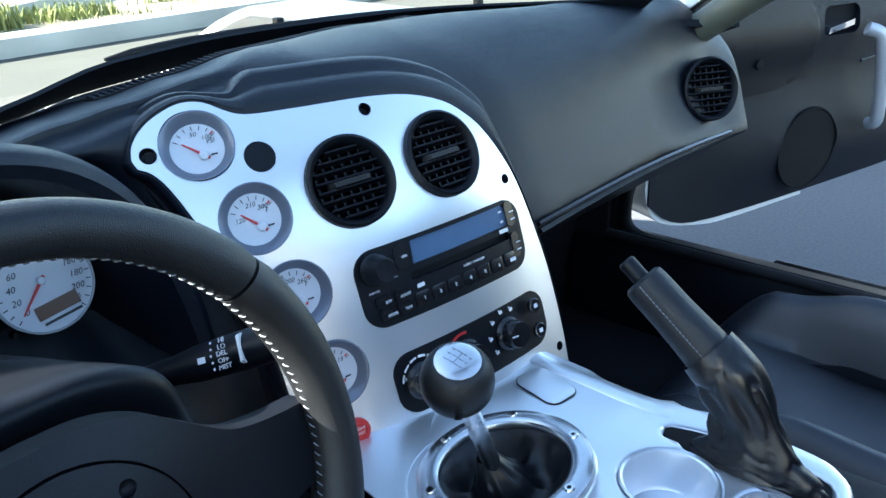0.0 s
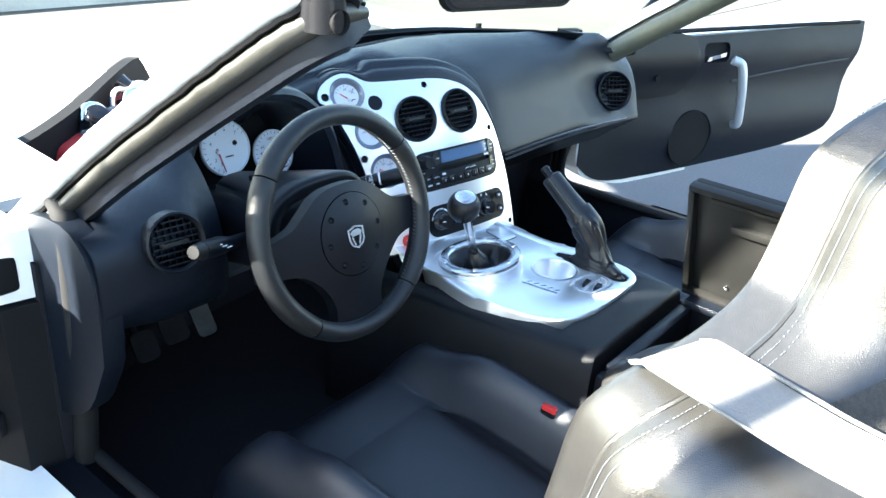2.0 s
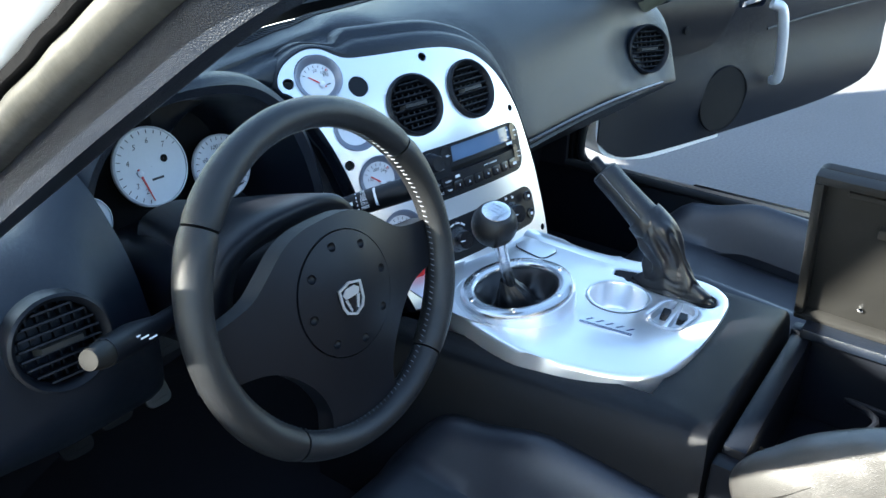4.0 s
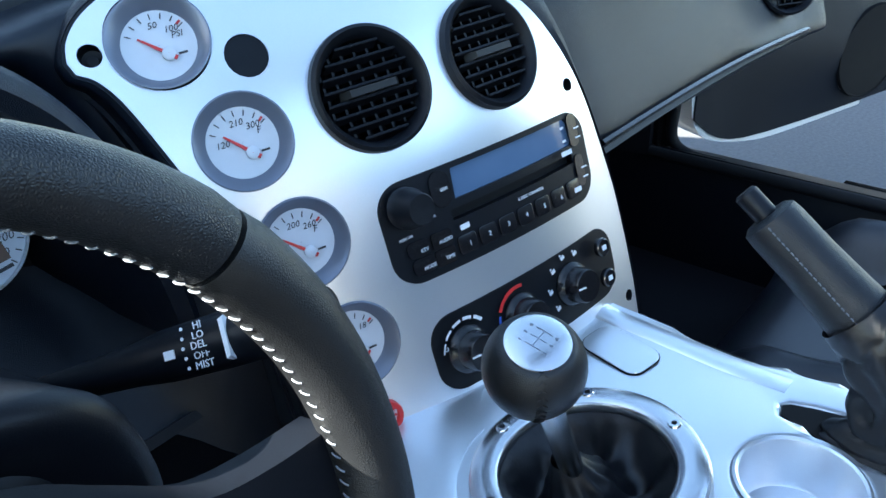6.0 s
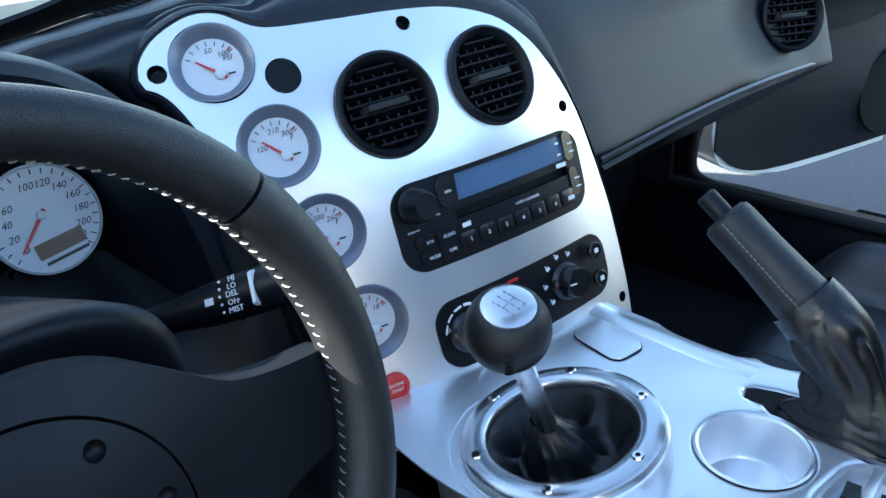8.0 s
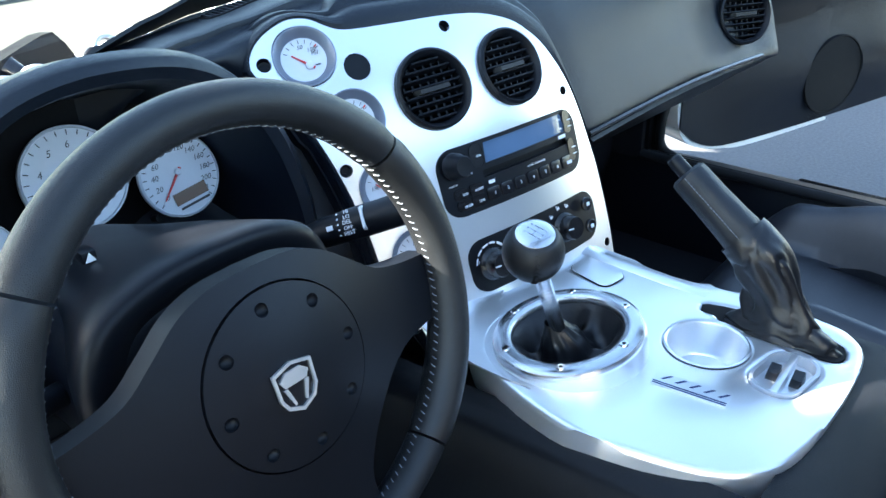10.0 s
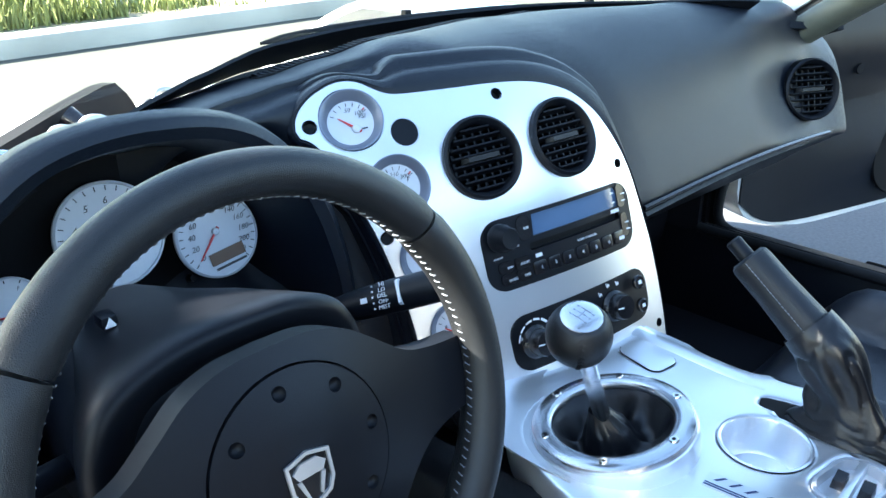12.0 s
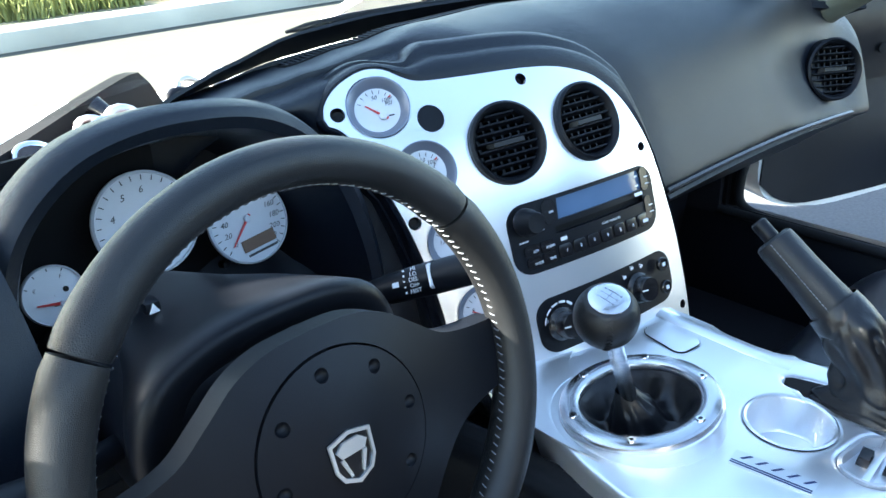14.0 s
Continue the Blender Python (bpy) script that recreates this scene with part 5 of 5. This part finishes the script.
part("header", tube([(x, -.205 + .10 * (1 - (x / .72) ** 4), 1.118 + .085 * (1 - (x / .72) ** 6)) for x in [lerp(-.72, .72, k / 40) for k in range(41)]], .017, 12, flat=.8), PLASTIC, frame_thing, "black header rail")
for sx in (-1, 1):
    lt = part("roof_latch", loft([[(sx * .735 + a * .020, -.195 + b * .022, 1.106 + c) for a, b in rounded(2, 2, .8, 5)] for c in (-.014, -.010, .02, .035)]), PLASTIC_GLOSS, frame_thing, "black roof latch socket")
    part("latch_hole", lathe([(.011, .002), (.010, -.01), (.0003, -.012)], 16), PIT, lt, m=facing((sx * .735, -.2175, 1.102), (0, -1, 0)))
screen_fn = lambda s, t: (lerp(-.74, .74, s) * lerp(1, .95, t), lerp(base_y(lerp(-.72, .72, s)) + .015, -.245 + .13 * (1 - (2 * s - 1) ** 2), t), lerp(.862, 1.118 + .045 * (1 - (2 * s - 1) ** 2), t) + .02 * math.sin(math.pi * t))
pane = part("windscreen", sheet(screen_fn, 30, 14), GLASS)
pane.visible_shadow = False
tagged(pane, "curved clear laminated windscreen", "windscreen", kind="structure")
cowl = thing("cowl", (0, .6, .84), "black cowl panel at the foot of the windscreen", "cowl")
part("cowl_panel", sheet(lambda s, t: (lerp(-.78, .78, s), base_y(lerp(-.74, .74, s)) + lerp(-.012, .055, t), cowl_z(lerp(-.78, .78, s)) - .028 * t), 40, 4, .012, (0, 0, -1)), PLASTIC, cowl)
part("screen_edge", sheet(lambda s, t: (lerp(-.66, .62, s), base_y(lerp(-.66, .62, s)) - lerp(.036, .0, t), cowl_z(lerp(-.66, .62, s)) + .002 + .030 * min(max((lerp(-.66, .62, s) + .60) / .45, .3), 1) * (1 - t)), 40, 3, .004, (0, 0, -1)), PLASTIC, cowl, "black printed band along the foot of the screen")
part("screen_shelf", sheet(lambda s, t: (lerp(-.72, .66, s), lerp(dash_profile(lerp(-.72, .66, s))[0][0] - .02, base_y(lerp(-.72, .66, s)) + .004, t), lerp(dash_profile(lerp(-.72, .66, s))[0][1] - .006, cowl_z(lerp(-.72, .66, s)) - .004, t)), 40, 2, .006, (0, 0, -1)), PIT, cowl, "black shelf under the foot of the screen")
# wipers
for k, (x0, x1) in enumerate(((-.12, .30), (.16, .60))):
    wp = thing("wiper", (x0, base_y(x0), .88), "black windscreen wiper arm and blade at rest", "wiper", "wipers")
    part("blade", tube([(x, base_y(x) + .028, cowl_z(x) + .020) for x in [lerp(x0, x1, j / 12) for j in range(13)]], [.002] + [.0052] * 11 + [.002], 8), RUBBER, wp)
    part("arm", tube([(x, base_y(x) + .050 - .02 * j / 8, cowl_z(x) + .010 + .006 * math.sin(3.14 * j / 8)) for j, x in enumerate([lerp(x0 + .2, x1 + .05, q / 8) for q in range(9)])], .005, 8), PLASTIC, wp)
    part("nozzle", box(x1 - .16, x1 - .148, base_y(x1 - .15) + .05, base_y(x1 - .15) + .062, .85, .886, .002), PLASTIC, wp)
mirror = thing("rear_view_mirror", (-.2, -.03, 1.08), "black rear-view mirror on a short stem", "mirror")
MM = pose(-.20, -.03, 1.080, 0, 0, -14)
part("mirror_shell", loft([[(a, y, b) for a, b in rounded(w, h, .03, 5)] for y, w, h in ((-.010, .262, .066), (.0, .27, .070), (.016, .25, .060), (.026, .18, .034))]), PLASTIC, mirror, m=MM)
part("mirror_glass", plate(rounded(.250, .056, .025, 5), (), 0, .001), CHROME, mirror, m=MM @ facing((0, -.0105, 0), (0, -1, 0)))
part("stem", tube([MM @ Vector((0, .024, 0)), MM @ Vector((.01, .01, .04)), Vector((-.18, -.105, 1.155))], .007, 10), PLASTIC, mirror)


# ---- body work, open engine bay ----
shell = thing("sports_car", (0, 1.2, .2), "white sports car body with its engine bay open", "car")
front_drop = lambda y: .36 * min(max((y - 1.25) / .7, 0), 1) ** 1.3
part("fender", sheet(lambda s, t: (lerp(.60, .97, t) - .02 * s, lerp(.50, 2.4, s), .80 - .02 * s - front_drop(lerp(.50, 2.4, s)) - .30 * max(0, t - .45) ** 2 * 2.2 + .02 * math.sin(3.1 * s)), 30, 12, .02, (0, 0, -1)), WHITE_CAR, shell, "white front wing")
part("fender", sheet(lambda s, t: (-lerp(.62, .97, t) + .02 * s, lerp(.50, 2.3, s), .72 - .10 * s ** 2 - .30 * max(0, t - .45) ** 2 * 2.2 + .03 * math.sin(3.1 * s)), 24, 12, .02, (0, 0, -1)), WHITE_CAR, shell, "white front wing")
part("scuttle", sheet(lambda s, t: (lerp(.08, .80, t), lerp(.655 - .22 * t * t, 1.0 + .30 * t, s), .785 + .02 * t - .05 * s + .012 * math.sin(3.1 * s)), 18, 14, .02, (0, 0, -1)), WHITE_CAR, shell, "white panel behind the engine bay")
part("nose", sheet(lambda s, t: (lerp(-.90, .90, s), lerp(2.1, 2.55, t) - .5 * (2 * s - 1) ** 2, .43 - .04 * t), 20, 8, .02, (0, 0, -1)), WHITE_CAR, shell, "white nose panel")
for sx in (-1, 1):
    part("side_panel", sheet(lambda s, t: (sx * (.968 - .02 * s - .03 * t * t), lerp(.52, 2.3, s), lerp(.60 - (.10 * s * s if sx < 0 else .02 * s + front_drop(lerp(.52, 2.3, s))), .20, t)), 20, 8, .02, (-sx, 0, 0)), WHITE_CAR, shell, "white lower side panel")
part("bay_wall", sheet(lambda s, t: (lerp(-.62, .12, s), .80 + .62 * s - .02 * math.sin(6 * s), lerp(.25, .685 + .02 * s - .22 * max(0, (s - .82) / .18) ** 1.5, t)), 24, 6, .03, (0, 1, 0)), PIT, shell, "black inner wall of the engine bay")
part("bay_floor", box(-.62, .62, .86, 2.1, .16, .25), PIT, shell)
part("cowl_side", sheet(lambda s, t: (lerp(-.80, .80, s), lerp(.57, .72, t) - .25 * (2 * s - 1) ** 2, .830 - .13 * t - .05 * (2 * s - 1) ** 2 - .06 * max(0, .3 - s) / .3), 20, 5, .02, (0, 0, -1)), PLASTIC, shell, "black scuttle panel")
engine = thing("engine", (-.2, 1.2, .25), "engine with red covers and bright alloy castings", "engine")
part("block", box(-.42, .30, .90, 1.6, .25, .54, .03), ENGINE_ALU, engine)
for x, y in ((-.42, .80), (-.16, .98)):
    part("rocker_cover", loft([[(x + a, y0, .58 + b) for a, b in rounded(.12, .12, .03, 4)] for y0 in (y, y + .02, y + .22, y + .24)]), ENGINE_RED, engine, "red rocker cover")
rng = random.Random(8)
for k in range(16):
    x = rng.uniform(-.40, .12)
    y = .72 + .72 * (x + .55) + rng.uniform(0, .16)
    z = .615 + .08 * rng.random()
    part("fitting", lathe([(.012 + .02 * rng.random(), 0), (.03, .02), (.018, .035), (.022, .06), (.0005, .062)], 14), (CHROME, ENGINE_ALU, PLASTIC_GLOSS)[k % 3], engine, m=pose(x, y, z - .03, rng.uniform(-50, 50), rng.uniform(-50, 50), 0))
for k in range(7):
    x = rng.uniform(-.40, .0)
    y = .72 + .72 * (x + .55) + rng.uniform(0, .12)
    part("hose", tube([tuple(p) for p in smooth_line([(x, y, .60), (x + .03, y + .04, .685), (x + .08, y + .05, .675), (x + .11, y + .10, .60)], 5)], .006 + .004 * rng.random(), 10), (ENGINE_ALU, PLASTIC, CHROME)[k % 3], engine)


# ---- passenger door, standing open ----
DH = Vector((.885, .405, .28))
da = radians(-22)
DM = Matrix.Translation(DH) @ Matrix((Vector((math.cos(da), math.sin(da), 0)), Vector((0, 0, 1)), Vector((math.sin(da), -math.cos(da), 0)))).transposed().to_4x4()
# door frame: x along the door from the hinge, y up, z to the cabin
door = thing("passenger_door", DH, "open passenger door with black trim panel and silver pull", "door")
D_OUT = [(.02, .14), (.09, .090), (.22, .075), (.60, .095), (.95, .125), (1.12, .165), (1.17, .215), (1.20, .30), (1.24, .44), (1.26, .55), (1.20, .556), (.90, .545), (.55, .535), (.30, .53), (.18, .54), (.06, .50), (.02, .40)]
D_OUT = [tuple(p) for p in smooth_line(D_OUT + D_OUT[:1], 3)][:-1]
SPK, PULL = (.460, .200), (.590, .40)


def door_bulge(p):
    z = p.z
    if p.z > -.005:
        z += .030 * math.exp(-((p.y - .22) / .10) ** 2) * min(max((p.x - .1) / .3, 0), 1) + .018 * math.exp(-((p.y - .46) / .06) ** 2)
    return Vector((p.x, p.y, z))


part("trim_panel", plate(D_OUT, [rounded(.115, .062, .018, 5, .520, .478), circle(*SPK, .092, 40)], -.02, .0, .035, 0, door_bulge), DOOR_TRIM, door, "black moulded trim panel", m=DM, smooth=60)
part("door_shell", plate([(x * .99 + .003, y * .985 + .004) for x, y in D_OUT], (), -.11, -.022, 0, .01), WHITE_CAR, door, "white outer shell", m=DM)
part("speaker", lathe([(.095, .020), (.0935, .0265), (.0905, .0268), (.0895, .0245), (.05, .0262), (.0004, .027)], 44), PIT, door, "round speaker grille", m=DM @ pose(*SPK, 0))
pull_pts = smooth_line([(.560, .460, .050), (.585, .445, .068), (.600, .385, .074), (.615, .315, .072), (.628, .250, .066), (.632, .237, .045)], 5)
part("door_pull", tube([DM @ Vector(p) for p in pull_pts], .0145, 12), SILVER_DULL, door, "satin silver pull handle")
part("handle_recess", loft([[(*p, .0) for p in rounded(.117, .064, .018, 5, .520, .478)], [(*p, -.03) for p in rounded(.105, .052, .016, 5, .520, .478)]]), PIT, door, m=DM)
part("release_lever", loft([[(.48, .446, .0), (.57, .461, .0), (.57, .478, .0), (.485, .466, .0)], [(.485, .449, .014), (.565, .463, .014), (.565, .476, .014), (.49, .463, .014)]]), CHROME, door, "chrome release lever", m=DM)
part("crease", tube([DM @ Vector(door_bulge(Vector((x, .375 + .12 * (x - .6) - .05 * (x - .6) ** 2, .001)))) for x in [lerp(.62, 1.2, k / 14) for k in range(15)]], .004, 8), LEATHER, door)
part("sill_strip", tube([DM @ Vector((x, .548 + .012 * (x - .3), .006)) for x in [lerp(.22, 1.22, k / 10) for k in range(11)]], .007, 8), RUBBER, door, "window seal strip")
part("mirror_sail", loft([[(.20, .54, z), (.32, .54, z), (.26, .60, z), (.06, .50, z)] for z in (-.04, .0)]), PLASTIC, door, m=DM)
part("quarter_frame", tube([DM @ Vector(p) for p in ((.05, .47, .0), (.14, .56, .0), (.30, .70, -.01), (.36, .74, -.01))], .012, 10), PLASTIC_GLOSS, door)
SAIL = smooth_line([(.10, .50), (.13, .40), (.19, .352), (.30, .345), (.40, .365), (.435, .42), (.43, .49), (.39, .535), (.28, .545), (.16, .545), (.10, .50)], 3)[:-1]
part("sail_cover", plate(SAIL, (), -.002, .006, .03, .003, lambda p: door_bulge(Vector((p.x, p.y, max(p.z, -.004)))) + Vector((0, 0, .004))), PLASTIC, door, "smooth black cover at the front of the door", m=DM, smooth=60)
part("cover_plug", lathe([(.011, .0), (.010, .0025), (.0003, .003)], 16), PIT, door, m=DM @ pose(.27, .41, .0235))
EDGE = smooth_line([(.012, .24), (.014, .16), (.040, .108), (.09, .082), (.16, .067), (.25, .060), (.50, .073)], 4) + smooth_line([(.50, .087), (.25, .074), (.17, .083), (.105, .100), (.066, .128), (.046, .165), (.043, .24)], 4)
part("shell_edge", loft([[(x, y, z) for x, y in EDGE] for z in (-.10, -.004)]), WHITE_CAR, door, "white door edge", m=DM)
jamb = thing("door_jamb", (.84, .40, .2), "black door jamb with rubber seal", "door jamb")
part("jamb_post", loft([[(.80, .42, z), (.86, .42, z), (.88, .45, z), (.82, .48, z)] for z in (.18, .45, .84)]), PIT, jamb)
KICK = [(.405, .395), (.48, .395), (.48, .70), (.34, .70), (.37, .58), (.395, .47)]
part("kick_panel", plate([(y, z) for y, z in KICK], (), -.006, .006), PIT, jamb, "black kick panel", m=Matrix(((0, 0, 1, .822), (1, 0, 0, 0), (0, 1, 0, 0), (0, 0, 0, 1))), smooth=20)
part("jamb_seal", tube([tuple(p) for p in smooth_line([(.815, .30, .388), (.815, .365, .392), (.815, .398, .415), (.815, .400, .47), (.815, .39, .60), (.815, .38, .74)], 5)], .010, 10), RUBBER, jamb)
# driver's side: hinge post and the opened door's edge
jl = thing("door_jamb", (-.85, .40, .2), "black driver's hinge post with white edge", "door jamb")
part("jamb_post", loft([[(-.79, .30, z), (-.86, .31, z), (-.90, .46, z), (-.81, .46, z)] for z in (.18, .45, .64)]), PIT, jl)
part("fender_edge", loft([[(-.80, .31, z), (-.90, .33, z), (-.955, .42, z), (-.93, .55, z), (-.81, .50, z)] for z in (.645, .68, .735, .75)]), WHITE_CAR, jl, "white painted fender edge")
part("fender_pocket", box(-.875, -.825, .312, .33, .66, .715, .01), PIT, jl)
part("jamb_seal", tube([tuple(p) for p in smooth_line([(-.785, .285, .36), (-.785, .26, .50), (-.79, .235, .65), (-.785, .24, .78), (-.77, .30, .80)], 5)], .018, 12), RUBBER, jl)
for z in (.44, .60):
    part("hinge", box(-.93, -.87, .34, .40, z - .02, z + .02, .004), PLASTIC_GLOSS, jl)
    part("bolt", lathe([(.007, 0), (.007, .005), (.0003, .006)], 8), CHROME, jl, m=facing((-.90, .339, z), (0, -1, 0)))
DD = Matrix.Translation((-.93, .42, .28)) @ Matrix((Vector((-.94, -.34, 0)), Vector((0, 0, 1)), Vector((-.34, .94, 0)))).transposed().to_4x4()
dd = thing("driver_door", (-.93, .42, .28), "open driver's door with black trim and white shell", "door")
part("trim_panel", plate(D_OUT, (), -.012, .0, 0, .004), DASH, dd, m=DD @ pose(0, 0, 0, 0, 0, 0))
part("door_shell", plate([(x * .99 + .003, y * .985 + .004) for x, y in D_OUT], (), .004, .10, 0, .01), WHITE_CAR, dd, m=DD)
QUARTER = smooth_line([(-.635, -.868, .84), (-.645, -.864, .885), (-.662, -.855, .908), (-.685, -.842, .926), (-.735, -.815, .952), (-.82, -.80, .968), (-1.10, -.80, .975)], 3)
part("door_pillar", loft([[(x, y, .30), (x - .005, y, z - .05), (x - .012, y, z - .012), (x - .03, y, z), (x - .06, y, z - .012), (-.92, y, z - .11), (-.965, y, z - .22), (-.96, y, .30)] for y, x, z in QUARTER]), PLASTIC_GLOSS, shell, "black pillar behind the driver's door")
part("rear_deck", box(-.90, .90, -2.0, -1.10, .30, .92, .12, 5), WHITE_CAR, shell, "white rear deck")


# ---- unseen sun blocker, added beside the car to shade the cabin ----
sun_blocker = thing("unseen_sun_blocker", (-1.8, 1.4, 0), "unseen dark sheets on legs, added to block the sun", "canopy")
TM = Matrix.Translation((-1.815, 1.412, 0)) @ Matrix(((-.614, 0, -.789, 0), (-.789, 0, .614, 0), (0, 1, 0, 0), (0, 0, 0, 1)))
# blocker frame: x along its front edge, y up, z away from the car


def shade_sheet(outline, z, name, label):
    """One sheet of the sun blocker, with a slight wave."""
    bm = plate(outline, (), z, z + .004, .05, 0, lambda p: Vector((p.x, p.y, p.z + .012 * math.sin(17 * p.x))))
    part(name, bm, BLOCKER_SKIN, sun_blocker, label, m=TM, smooth=60)


# outlines cut so sun patches fall on rim, pillar, seat and lid
shade_sheet([(-2.3, 1.810), (-1.05, 1.820), (-0.86, 1.960), (-0.8, 1.945), (0.155, 1.945), (0.165, 1.950), (0.29, 2.135), (0.45, 2.210), (0.95, 2.260), (0.95, 2.910), (-2.3, 2.910)], -0.03, "upper_blocker", "added upper sheet, lower edge cut to shape the sun patches")
shade_sheet([(-0.8, 1.920), (-0.3, 1.760), (0, 1.680), (0.13, 1.640), (0.13, 1.970), (-0.8, 1.970)], 0, "side_blocker", "added sheet shading the front of the cabin")
shade_sheet([(0.185, 1.960), (0.185, 1.825), (0.125, 1.805), (0.125, 1.680), (0.22, 1.630), (0.338, 1.660), (0.332, 1.950)], 0.03, "side_blocker", "added narrow sheet leaving a sun gap at its edge")
shade_sheet([(.335, .02), (.70, .02), (.70, 1.645), (.51, 1.66), (.495, 1.795), (.385, 1.795), (.372, 1.685), (.335, 1.68)], .03, "low_blocker", "added low sheet with a tab, shading the seat cushion")
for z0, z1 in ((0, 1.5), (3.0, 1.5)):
    part("top_blocker", loft([[(x, y, z), (x, y + .006, z)] for x, y, z in ((-2.3, 2.91, z0), (.95, 2.91, z0), (.95, 3.45, z1), (-2.3, 3.45, z1))] + [[(-2.3, 2.91, z0), (-2.3, 2.916, z0)]], closed=False, caps=False), BLOCKER_SKIN, sun_blocker, m=TM)
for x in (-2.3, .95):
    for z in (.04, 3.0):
        leg = part("leg", box(x - .02, x + .02, .01, 2.91, z - .02, z + .02, .003), SILVER_DULL, sun_blocker, m=TM)
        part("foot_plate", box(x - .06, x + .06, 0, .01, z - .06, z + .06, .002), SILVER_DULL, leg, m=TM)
